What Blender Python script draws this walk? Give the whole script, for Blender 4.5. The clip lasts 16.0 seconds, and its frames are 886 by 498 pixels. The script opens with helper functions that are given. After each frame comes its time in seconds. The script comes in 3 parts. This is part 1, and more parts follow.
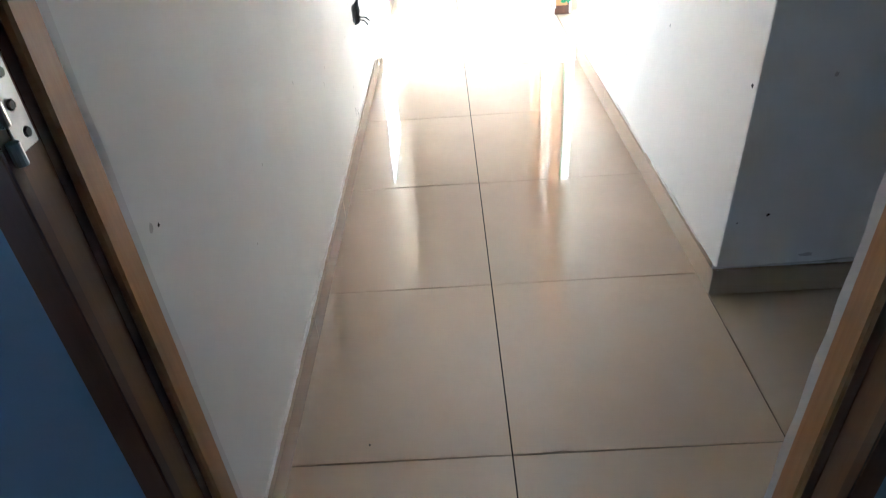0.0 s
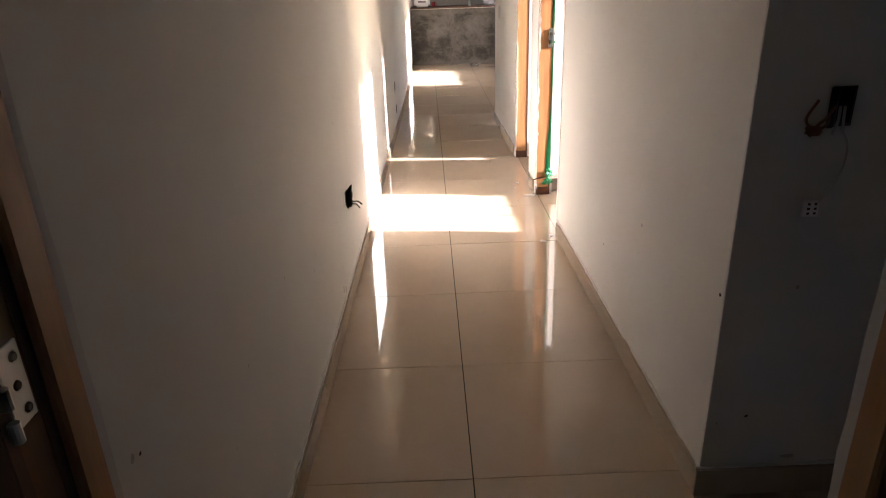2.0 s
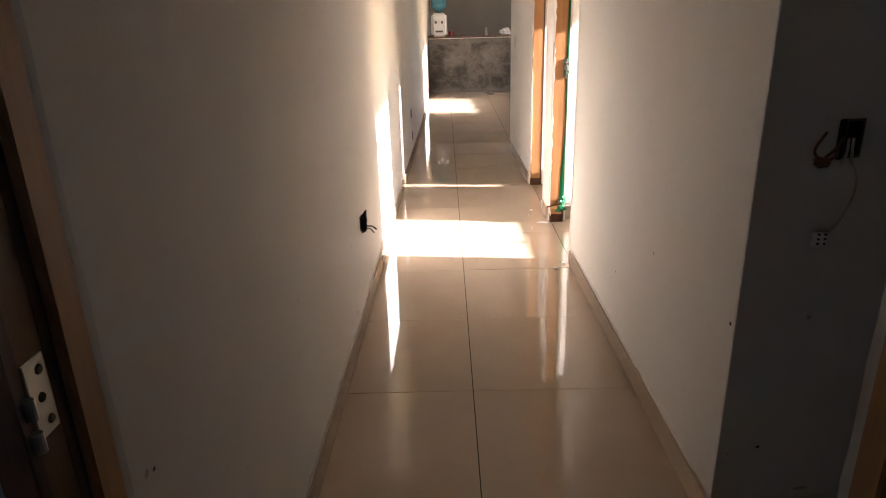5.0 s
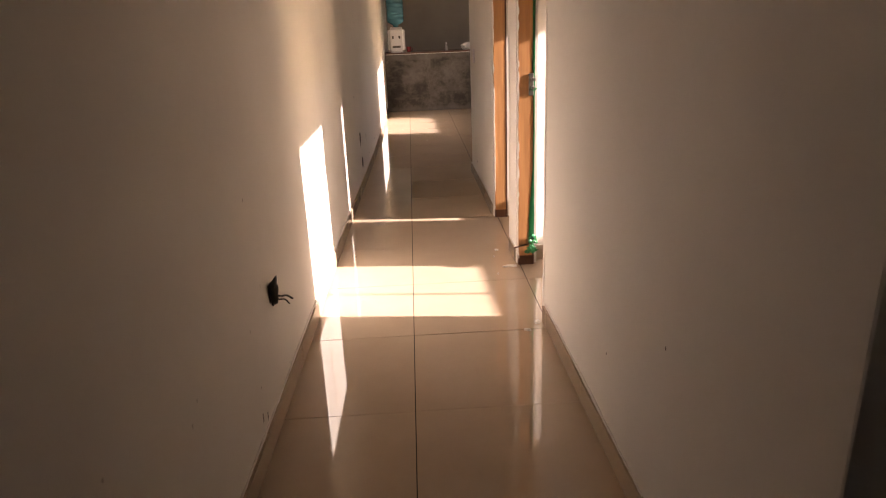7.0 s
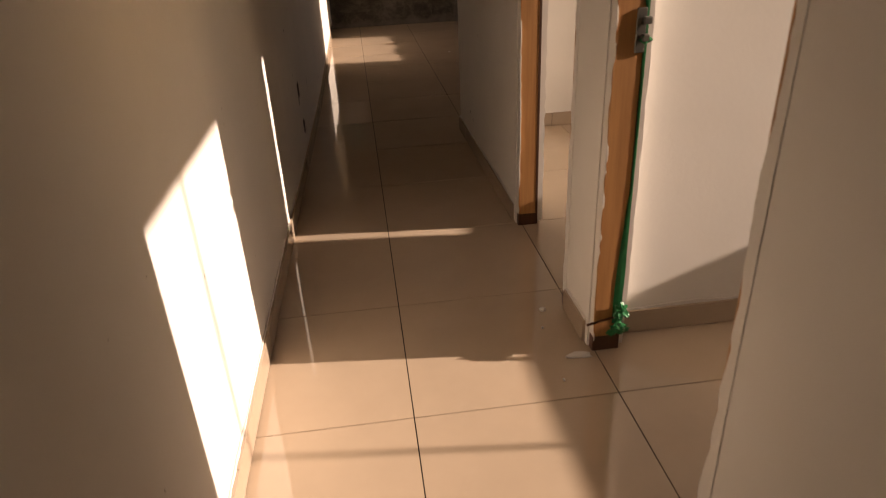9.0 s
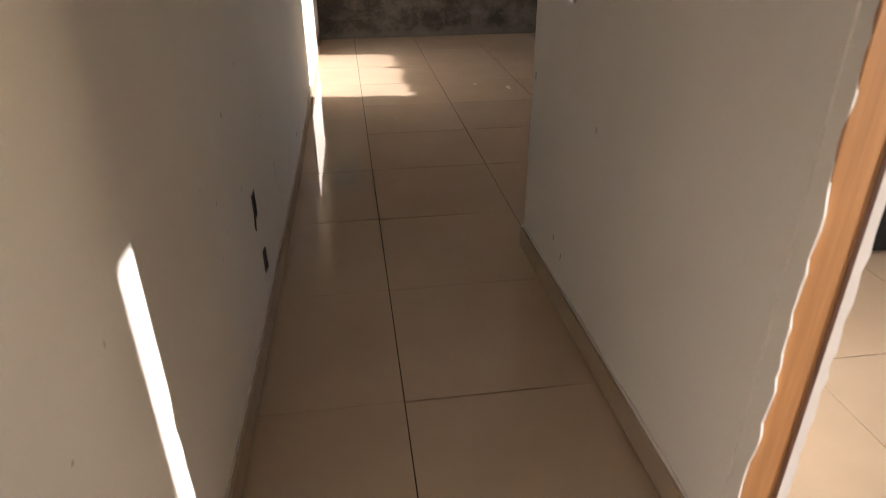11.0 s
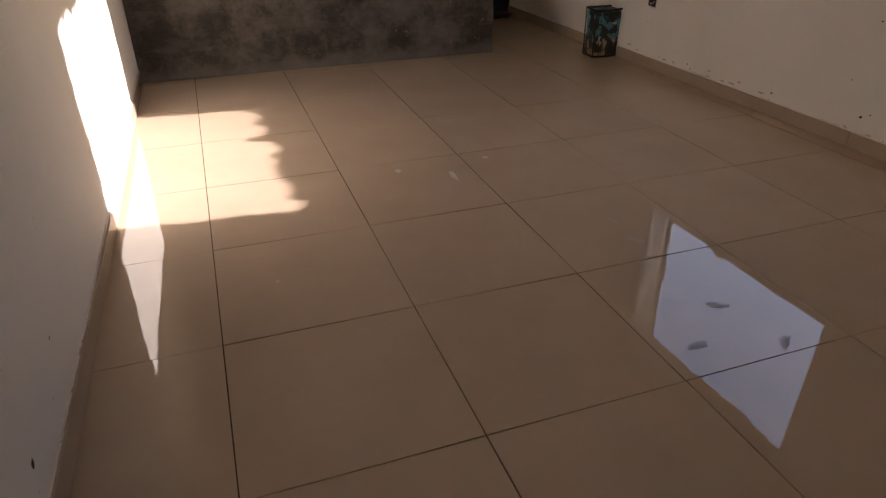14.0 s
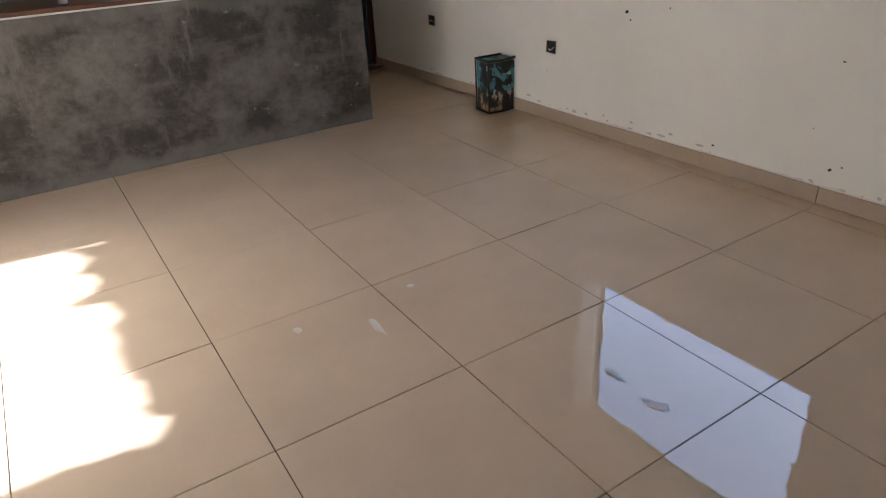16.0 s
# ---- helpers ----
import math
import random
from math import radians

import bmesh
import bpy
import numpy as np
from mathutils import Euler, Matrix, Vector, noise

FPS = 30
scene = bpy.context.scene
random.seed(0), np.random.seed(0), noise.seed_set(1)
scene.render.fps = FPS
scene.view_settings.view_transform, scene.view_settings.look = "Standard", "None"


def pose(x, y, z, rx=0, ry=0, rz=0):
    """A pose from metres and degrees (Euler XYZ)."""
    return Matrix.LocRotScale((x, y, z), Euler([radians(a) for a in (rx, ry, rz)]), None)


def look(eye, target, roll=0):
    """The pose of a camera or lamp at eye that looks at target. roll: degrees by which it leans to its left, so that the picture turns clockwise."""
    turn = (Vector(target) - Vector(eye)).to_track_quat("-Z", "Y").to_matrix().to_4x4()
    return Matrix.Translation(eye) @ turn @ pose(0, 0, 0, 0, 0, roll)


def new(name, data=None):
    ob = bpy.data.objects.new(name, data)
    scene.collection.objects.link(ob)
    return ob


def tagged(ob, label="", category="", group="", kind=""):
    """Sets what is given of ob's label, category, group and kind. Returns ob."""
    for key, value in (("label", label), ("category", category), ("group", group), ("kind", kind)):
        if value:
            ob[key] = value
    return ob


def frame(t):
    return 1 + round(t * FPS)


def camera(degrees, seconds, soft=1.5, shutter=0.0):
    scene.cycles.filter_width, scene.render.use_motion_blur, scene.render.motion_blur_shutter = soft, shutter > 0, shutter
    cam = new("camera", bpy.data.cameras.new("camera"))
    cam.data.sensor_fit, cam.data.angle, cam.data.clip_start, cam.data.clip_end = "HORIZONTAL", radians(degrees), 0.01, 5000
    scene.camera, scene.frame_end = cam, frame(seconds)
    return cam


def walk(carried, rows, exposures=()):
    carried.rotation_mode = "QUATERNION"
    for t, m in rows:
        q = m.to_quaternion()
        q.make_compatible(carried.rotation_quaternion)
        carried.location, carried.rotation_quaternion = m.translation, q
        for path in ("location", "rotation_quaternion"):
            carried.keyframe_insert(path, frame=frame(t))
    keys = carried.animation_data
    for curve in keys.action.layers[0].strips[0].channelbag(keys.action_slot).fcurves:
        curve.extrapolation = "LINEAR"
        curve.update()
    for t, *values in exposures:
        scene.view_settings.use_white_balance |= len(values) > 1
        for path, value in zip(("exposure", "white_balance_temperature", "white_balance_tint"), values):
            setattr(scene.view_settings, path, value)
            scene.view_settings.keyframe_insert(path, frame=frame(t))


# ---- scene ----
PATH = [
    (0, (-0.096, -1.511, 1.215), (-0.138, 0.118, 0.055), -4.2),
    (0.5, (-0.1, -1.52, 1.263), (-0.133, 0.203, 0.248), -3.3),
    (1, (-0.088, -1.5, 1.291), (-0.097, 0.278, 0.376), -3.1),
    (1.5, (-0.086, -1.492, 1.322), (-0.095, 0.324, 0.483), -2.7),
    (2, (-0.084, -1.493, 1.338), (-0.061, 0.354, 0.573), -1.9),
    (2.5, (-0.076, -1.529, 1.352), (-0.084, 0.338, 0.635), -1.9),
    (3, (-0.076, -1.519, 1.344), (-0.085, 0.362, 0.666), -2.3),
    (5.5, (-0.078, -1.515, 1.345), (-0.091, 0.352, 0.645), -1.3),
    (6, (-0.025, -1.371, 1.253), (0.053, 0.416, 0.358), 0.3),
    (6.5, (0.018, -1.146, 1.252), (0.125, 0.707, 0.506), -0.6),
    (7, (0.045, -0.811, 1.291), (0.115, 1.079, 0.642), -2.3),
    (7.5, (-0.014, -0.422, 1.291), (0.196, 1.465, 0.663), -4.1),
    (8, (-0.031, 0.046, 1.217), (0.203, 1.907, 0.522), -3.6),
    (8.5, (-0.047, 0.534, 1.23), (0.069, 2.311, 0.318), -1.1),
    (9, (-0.056, 0.964, 1.27), (0.142, 2.731, 0.354), -2.8),
    (9.5, (-0.034, 1.465, 1.218), (0.053, 3.242, 0.304), -0.2),
    (10, (-0.055, 1.895, 1.232), (0.041, 3.669, 0.313), -1.1),
    (10.2, (-0.096, 2.093, 1.242), (0.094, 3.846, 0.298), -0.2),
    (12.3, (-0.053, 3.717, 1.237), (0.217, 5.467, 0.307), -0.3),
    (12.5, (-0.044, 3.879, 1.244), (0.235, 5.614, 0.289), 0.1),
    (13, (-0.058, 4.303, 1.236), (0.422, 5.99, 0.274), 2.4),
    (13.5, (-0.011, 4.634, 1.228), (0.51, 6.302, 0.255), 0.5),
    (14, (0.099, 4.909, 1.225), (0.679, 6.544, 0.23), -0.2),
    (14.5, (0.147, 5.122, 1.241), (0.948, 6.685, 0.284), 2.3),
    (15, (0.116, 5.352, 1.244), (1.09, 6.807, 0.276), 0.9),
    (15.5, (0.199, 5.586, 1.236), (1.156, 7.075, 0.305), -2.5),
    (16, (0.319, 5.852, 1.259), (1.249, 7.356, 0.324), -3.1),
]
cam = camera(68.0, 16.0, soft=1.1, shutter=0.2)
walk(cam, [(t, look(eye, target, roll)) for t, eye, target, roll in PATH],
     exposures=[(0, 5.34, 4880, 4), (0.5, 4.44, 5020, 5), (1, 3.82, 5320, 8), (1.5, 3.48, 5900, 14), (2.5, 3.18, 6430, 19), (5.5, 3.13, 6570, 19),
                (6, 3.25, 6130, 15), (6.5, 3.03, 6570, 19), (7, 2.33, 7730, 29), (8, 1.35, 8420, 28), (8.5, 0.8, 9020, 30), (9, 0.65, 9020, 28), (9.5, 0.6, 9320, 27), (10, 0.65, 9780, 30),
                (10.2, 0.85, 9180, 27), (12.3, 3.1, 6050, 13), (12.5, 3.05, 6050, 13), (13, 2.8, 6350, 15), (13.5, 2.9, 6350, 15), (14, 1.85, 6930, 23), (14.5, 1.65, 6930, 22), (15, 2.65, 5780, 11), (15.5, 2.65, 5850, 11), (16, 2.9, 5710, 10)])

# ---- daylight: a low sun through the windows of the long outer wall, and a clear sky ----
SUN = Vector((-1.0, 0.123, -0.37)).normalized()
sun = new("sun", bpy.data.lights.new("sun", "SUN"))
sun.data.energy, sun.data.angle, sun.data.color = 5.0, radians(0.53), (1.0, 0.99, 0.97)
sun.rotation_mode = "QUATERNION"
sun.rotation_quaternion = SUN.to_track_quat("-Z", "Y")
world = bpy.data.worlds.new("sky")
scene.world = world
world.use_nodes = True
wn = world.node_tree.nodes
sky = wn.new("ShaderNodeTexSky")
sky.sky_type, sky.sun_disc = "NISHITA", False
sky.sun_elevation, sky.sun_rotation = radians(20.2), math.atan2(1.0, -0.123)
world.node_tree.links.new(sky.outputs[0], wn["Background"].inputs[0])
wn["Background"].inputs[1].default_value = 0.11


# ---- materials ----
def material(name):
    m = bpy.data.materials.new(name)
    m.use_nodes = True
    return m, m.node_tree.nodes, m.node_tree.links, m.node_tree.nodes["Principled BSDF"]


def coords(n, l, scale=(1, 1, 1), world_space=True):
    tc, mp = n.new("ShaderNodeTexCoord"), n.new("ShaderNodeMapping")
    if world_space:
        geo = n.new("ShaderNodeNewGeometry")
        l.new(geo.outputs["Position"], mp.inputs[0])
    else:
        l.new(tc.outputs["Object"], mp.inputs[0])
    mp.inputs["Scale"].default_value = scale
    return mp.outputs[0]


def noise_tex(n, l, vec, scale, detail=4, rough=0.55):
    t = n.new("ShaderNodeTexNoise")
    t.inputs["Scale"].default_value, t.inputs["Detail"].default_value, t.inputs["Roughness"].default_value = scale, detail, rough
    l.new(vec, t.inputs["Vector"])
    return t.outputs["Fac"]


def ramp(n, l, fac, stops):
    r = n.new("ShaderNodeValToRGB")
    while len(r.color_ramp.elements) < len(stops):
        r.color_ramp.elements.new(0.5)
    for e, (p, c) in zip(r.color_ramp.elements, stops):
        e.position, e.color = p, (*c, 1) if len(c) == 3 else c
    l.new(fac, r.inputs[0])
    return r.outputs[0]


def mixc(n, l, fac, a, b, kind="MIX"):
    m = n.new("ShaderNodeMix")
    m.data_type, m.blend_type = "RGBA", kind
    for sock, v in ((m.inputs[0], fac), (m.inputs[6], a), (m.inputs[7], b)):
        if isinstance(v, (int, float)):
            sock.default_value = v
        elif isinstance(v, tuple):
            sock.default_value = (*v, 1)
        else:
            l.new(v, sock)
    return m.outputs[2]


def bump(n, l, bsdf, height, strength, distance=0.01):
    b = n.new("ShaderNodeBump")
    b.inputs["Strength"].default_value, b.inputs["Distance"].default_value = strength, distance
    l.new(height, b.inputs["Height"])
    l.new(b.outputs[0], bsdf.inputs["Normal"])


def plaster(name, base, stain, rough=0.75):
    m, n, l, b = material(name)
    v = coords(n, l)
    big, fine = noise_tex(n, l, v, 1.3, 5), noise_tex(n, l, v, 55, 4)
    c = mixc(n, l, ramp(n, l, big, [(0.35, (0, 0, 0)), (0.75, (1, 1, 1))]), base, stain)
    spots = ramp(n, l, noise_tex(n, l, v, 9, 6, 0.7), [(0.70, (0, 0, 0)), (0.78, (1, 1, 1))])
    c2 = mixc(n, l, 0.35, c, mixc(n, l, spots, c, tuple(0.72 * x for x in base)))
    l.new(c2, b.inputs["Base Color"])
    b.inputs["Roughness"].default_value = rough
    wide = n.new("ShaderNodeMath")
    wide.operation = "MULTIPLY_ADD"
    wide.inputs[1].default_value = 6.0
    l.new(noise_tex(n, l, v, 3.0, 2), wide.inputs[0])
    l.new(fine, wide.inputs[2])
    bump(n, l, b, wide.outputs[0], 0.07, 0.006)
    return m


def plain(name, colour, rough=0.5, metal=0.0, scale=30.0, vary=0.25, bumpy=0.1):
    m, n, l, b = material(name)
    v = coords(n, l, world_space=False)
    f = noise_tex(n, l, v, scale, 5)
    dark = tuple(x * (1 - vary) for x in colour)
    l.new(mixc(n, l, f, dark, colour), b.inputs["Base Color"])
    b.inputs["Roughness"].default_value, b.inputs["Metallic"].default_value = rough, metal
    bump(n, l, b, f, bumpy, 0.004)
    return m


def tile_material(name, base, rough):
    m, n, l, b = material(name)
    v = coords(n, l)
    info = n.new("ShaderNodeObjectInfo")
    cloud = noise_tex(n, l, v, 2.2, 6, 0.6)
    streak = noise_tex(n, l, coords(n, l, (14, 2.0, 2)), 1.0, 5)
    c = mixc(n, l, ramp(n, l, cloud, [(0.3, (0, 0, 0)), (0.72, (1, 1, 1))]), tuple(x * 0.88 for x in base), base)
    c = mixc(n, l, ramp(n, l, info.outputs["Random"], [(0.0, (0, 0, 0)), (1.0, (1, 1, 1))]), c, mixc(n, l, 0.06, c, (0.3, 0.2, 0.13)))
    dirt = ramp(n, l, noise_tex(n, l, v, 6.5, 7, 0.72), [(0.60, (0, 0, 0)), (0.75, (1, 1, 1))])
    c = mixc(n, l, mixc(n, l, 0.25, (0, 0, 0), dirt), c, tuple(min(1, x * 1.12) for x in base))
    l.new(c, b.inputs["Base Color"])
    dust = ramp(n, l, noise_tex(n, l, v, 3.1, 6, 0.65), [(0.35, (rough,) * 3), (0.8, (rough + 0.025,) * 3)])
    l.new(mixc(n, l, ramp(n, l, streak, [(0.55, (0, 0, 0)), (0.8, (0.2, 0.2, 0.2))]), dust, (0.09, 0.09, 0.09)), b.inputs["Roughness"])
    b.inputs["IOR"].default_value = 1.75
    bump(n, l, b, noise_tex(n, l, v, 2.6, 2), 0.02, 0.01)
    return m


def wood_material(name, light, dark, rough=0.45):
    m, n, l, b = material(name)
    v = coords(n, l, (38, 38, 2.2))
    grain = noise_tex(n, l, v, 1.0, 6, 0.6)
    fine = noise_tex(n, l, coords(n, l, (260, 260, 9)), 1.0, 3)
    c = mixc(n, l, ramp(n, l, grain, [(0.3, (0, 0, 0)), (0.7, (1, 1, 1))]), dark, light)
    c = mixc(n, l, 0.22, c, mixc(n, l, fine, tuple(x * 0.5 for x in dark), light))
    l.new(c, b.inputs["Base Color"])
    b.inputs["Roughness"].default_value = rough
    bump(n, l, b, fine, 0.08, 0.002)
    return m


def concrete_material():
    m, n, l, b = material("bare_cement")
    v = coords(n, l)
    blot = noise_tex(n, l, coords(n, l, (1, 1, 1.1)), 2.7, 9, 0.68)
    fine = noise_tex(n, l, v, 34, 6, 0.7)
    c = ramp(n, l, blot, [(0.41, (0.022, 0.016, 0.010)), (0.47, (0.042, 0.032, 0.023)), (0.515, (0.072, 0.060, 0.047)), (0.57, (0.105, 0.092, 0.075)), (0.65, (0.145, 0.13, 0.108))])
    smear = noise_tex(n, l, coords(n, l, (2.2, 2.2, 9)), 1.0, 7, 0.62)
    c = mixc(n, l, ramp(n, l, smear, [(0.54, (0, 0, 0)), (0.64, (0.5, 0.5, 0.5))]), c, (0.122, 0.108, 0.090))
    c = mixc(n, l, 0.22, c, ramp(n, l, fine, [(0.3, (0.025, 0.020, 0.014)), (0.75, (0.140, 0.126, 0.105))]))
    runs = noise_tex(n, l, coords(n, l, (3.6, 3.6, 0.8)), 1.0, 7, 0.66)
    c = mixc(n, l, ramp(n, l, runs, [(0.59, (0, 0, 0)), (0.635, (0.5, 0.5, 0.5))]), c, (0.150, 0.136, 0.115))
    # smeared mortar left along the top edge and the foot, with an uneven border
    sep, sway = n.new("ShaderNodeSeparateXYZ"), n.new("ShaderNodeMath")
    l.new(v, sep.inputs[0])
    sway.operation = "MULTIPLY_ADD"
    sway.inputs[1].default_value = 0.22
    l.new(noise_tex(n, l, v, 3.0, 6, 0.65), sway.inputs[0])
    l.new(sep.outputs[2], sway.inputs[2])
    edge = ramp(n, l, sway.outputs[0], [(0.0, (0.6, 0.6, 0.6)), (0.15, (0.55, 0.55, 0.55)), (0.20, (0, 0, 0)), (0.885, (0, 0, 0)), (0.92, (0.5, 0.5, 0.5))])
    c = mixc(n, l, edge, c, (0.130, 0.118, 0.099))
    flecks = noise_tex(n, l, coords(n, l, (7, 7, 10)), 1.1, 5, 0.65)
    c = mixc(n, l, ramp(n, l, flecks, [(0.67, (0, 0, 0)), (0.70, (0.5, 0.5, 0.5))]), c, (0.210, 0.193, 0.168))
    l.new(c, b.inputs["Base Color"])
    b.inputs["Roughness"].default_value = 0.85
    bump(n, l, b, fine, 0.35, 0.006)
    return m


def print_material():
    m, n, l, b = material("printed_bag_cloth")
    v = coords(n, l, world_space=False)
    sep = n.new("ShaderNodeSeparateXYZ")
    l.new(v, sep.inputs[0])
    base = ramp(n, l, sep.outputs[2], [(0.05, (0.34, 0.22, 0.13)), (0.12, (0.42, 0.34, 0.26)), (0.15, (0.09, 0.24, 0.30)), (0.30, (0.07, 0.22, 0.28))])
    pale = ramp(n, l, noise_tex(n, l, v, 13, 3), [(0.57, (0, 0, 0)), (0.6, (1, 1, 1))])
    c = mixc(n, l, pale, base, (0.42, 0.50, 0.52))
    red = ramp(n, l, noise_tex(n, l, v, 21, 2), [(0.69, (0, 0, 0)), (0.71, (1, 1, 1))])
    c = mixc(n, l, red, c, (0.32, 0.06, 0.08))
    blk = ramp(n, l, noise_tex(n, l, coords(n, l, (1, 1, 0.7), False), 16, 6, 0.65), [(0.46, (0, 0, 0)), (0.51, (1, 1, 1))])
    l.new(mixc(n, l, blk, c, (0.012, 0.013, 0.014)), b.inputs["Base Color"])
    b.inputs["Roughness"].default_value = 0.42
    return m


WHITE = plaster("white_wall_paint", (0.76, 0.725, 0.67), (0.68, 0.645, 0.59))
BEDROOM = plaster("blue_bedroom_paint", (0.34, 0.41, 0.50), (0.28, 0.345, 0.43))
CEIL = plaster("ceiling_paint", (0.82, 0.81, 0.79), (0.76, 0.75, 0.73))
KITCHEN = plaster("raw_plaster_wall", (0.36, 0.33, 0.29), (0.30, 0.27, 0.24))
TILE = tile_material("polished_porcelain", (0.545, 0.42, 0.308), 0.008)
SKIRT = tile_material("porcelain_skirting", (0.45, 0.35, 0.26), 0.16)
GROUT = plain("dark_grout", (0.020, 0.012, 0.008), 0.95)
CAULK = plaster("rough_filler", (0.70, 0.66, 0.61), (0.52, 0.47, 0.42), 0.9)
WOOD = wood_material("varnished_wood", (0.50, 0.245, 0.095), (0.34, 0.15, 0.055))
# darker brown for the bedroom door jambs, with their shade in the colour
MWOOD = wood_material("shaded_jamb_wood", (0.20, 0.085, 0.036), (0.13, 0.050, 0.020))
DWOOD = wood_material("dark_brown_wood", (0.115, 0.045, 0.020), (0.06, 0.022, 0.011))
CEMENT = concrete_material()
STEEL = plain("zinc_plated_steel", (0.72, 0.71, 0.68), 0.28, 1.0, 60, 0.2, 0.03)
DARKMETAL = plain("tarnished_metal", (0.16, 0.15, 0.13), 0.45, 0.8)
BLACK = plain("black_plastic", (0.012, 0.012, 0.013), 0.5)
HOLE = plain("dark_cavity", (0.02, 0.015, 0.012), 0.9)
GREEN = plain("green_plastic_film", (0.012, 0.24, 0.085), 0.3, 0, 40, 0.5, 0.3)
WIREC = plain("copper_brown_wire", (0.25, 0.09, 0.045), 0.5)
WIREW = plain("white_wire", (0.62, 0.58, 0.53), 0.5)
WPLAST = plain("white_plastic", (0.78, 0.77, 0.76), 0.35, 0, 12, 0.06, 0.01)
SWITCH = plain("pale_lilac_film_plate", (0.60, 0.575, 0.60), 0.3, 0, 12, 0.06, 0.01)
RED = plain("red_plastic", (0.35, 0.02, 0.025), 0.4)
CLOTHA = plain("taupe_cloth", (0.23, 0.185, 0.15), 0.9, 0, 60, 0.3, 0.3)
CLOTHB = plain("dark_brown_cloth", (0.085, 0.055, 0.038), 0.9, 0, 60, 0.3, 0.3)
CASE = plain("black_case_fabric", (0.010, 0.010, 0.011), 0.8, 0, 90, 0.3, 0.2)
PRINT = print_material()
BLUE = plain("blue_door_paint", (0.035, 0.06, 0.12), 0.5, 0, 8, 0.3, 0.05)
ALU = plain("aluminium", (0.55, 0.55, 0.55), 0.4, 0.9)
EARTH = plain("bare_ground", (0.22, 0.16, 0.11), 0.95, 0, 2, 0.4, 0.3)
WATER, wnn, wll, wb = material("blue_bottle_plastic")
wb.inputs["Base Color"].default_value = (0.10, 0.33, 0.42, 1)
wb.inputs["Roughness"].default_value = 0.15
wb.inputs["Transmission Weight"].default_value = 0.35


# ---- mesh helpers ----
def link_mesh(name, bm, mat, smooth=False):
    me = bpy.data.meshes.new(name)
    bmesh.ops.recalc_face_normals(bm, faces=bm.faces)
    bm.to_mesh(me)
    bm.free()
    me.materials.append(mat)
    if smooth:
        for p in me.polygons:
            p.use_smooth = True
    return new(name, me)


def part(name, bm, mat, parent, label="", smooth=False):
    ob = link_mesh(name, bm, mat, smooth)
    ob.parent = parent
    if label:
        ob["label"] = label
    return ob


def thing(name, m, label, category, group="", kind=""):
    e = new(name)
    e.matrix_world = m
    e.empty_display_size = 0.1
    return tagged(e, label, category, group, kind)


def box(lo, hi, bevel=0.0, bm=None, segments=1):
    bm = bm or bmesh.new()
    r = bmesh.ops.create_cube(bm, size=1.0)
    c = [(a + b) / 2 for a, b in zip(lo, hi)]
    s = [abs(b - a) for a, b in zip(lo, hi)]
    for v in r["verts"]:
        v.co = Vector((c[0] + v.co.x * s[0], c[1] + v.co.y * s[1], c[2] + v.co.z * s[2]))
    if bevel:
        es = {e for v in r["verts"] for e in v.link_edges}
        bmesh.ops.bevel(bm, geom=list(es), offset=bevel, segments=segments, affect="EDGES")
    return bm


def prism(corners, z0, z1, bm=None):
    """An upright block on a four-cornered plan."""
    bm = bm or bmesh.new()
    lo, hi = [bm.verts.new((x, y, z0)) for x, y in corners], [bm.verts.new((x, y, z1)) for x, y in corners]
    bm.faces.new(lo[::-1]), bm.faces.new(hi)
    k = len(corners)
    for i in range(k):
        bm.faces.new((lo[i], lo[(i + 1) % k], hi[(i + 1) % k], hi[i]))
    return bm


def wall(name, a, b, thick, mat, label, z1=2.7, openings=()):
    """A wall from a to b, thick to its right-hand side (negative: left), with openings (s0, s1, bottom, top) along it."""
    a, b = Vector(a), Vector(b)
    d = (b - a).normalized()
    nrm = Vector((d.y, -d.x)) * thick
    length = (b - a).length
    bm = bmesh.new()

    def block(s0, s1, zb, zt):
        if s1 - s0 > 1e-4 and zt - zb > 1e-4:
            p, q = a + d * s0, a + d * s1
            prism([p, q, q + nrm, p + nrm], zb, zt, bm)

    s = 0.0
    for s0, s1, zb, zt in sorted(openings):
        block(s, s0, -0.03, z1)
        block(s0, s1, -0.03, zb)
        block(s0, s1, zt, z1)
        s = s1
    block(s, length, -0.03, z1)
    return tagged(link_mesh(name, bm, mat), label, "wall", kind="structure")


def tube(points, r, sides=6, closed_ends=True):
    bm = bmesh.new()
    pts = [Vector(p) for p in points]
    rings = []
    for i, p in enumerate(pts):
        d = (pts[min(i + 1, len(pts) - 1)] - pts[max(i - 1, 0)]).normalized()
        u = d.cross(Vector((0.3, 0.2, 0.93))).normalized()
        w = d.cross(u)
        rr = r[i] if isinstance(r, (list, tuple)) else r
        rings.append([bm.verts.new(p + (u * math.cos(k * math.tau / sides) + w * math.sin(k * math.tau / sides)) * rr) for k in range(sides)])
    for a, b in zip(rings, rings[1:]):
        for k in range(sides):
            bm.faces.new((a[k], a[(k + 1) % sides], b[(k + 1) % sides], b[k]))
    if closed_ends:
        bm.faces.new(rings[0]), bm.faces.new(rings[-1][::-1])
    return bm


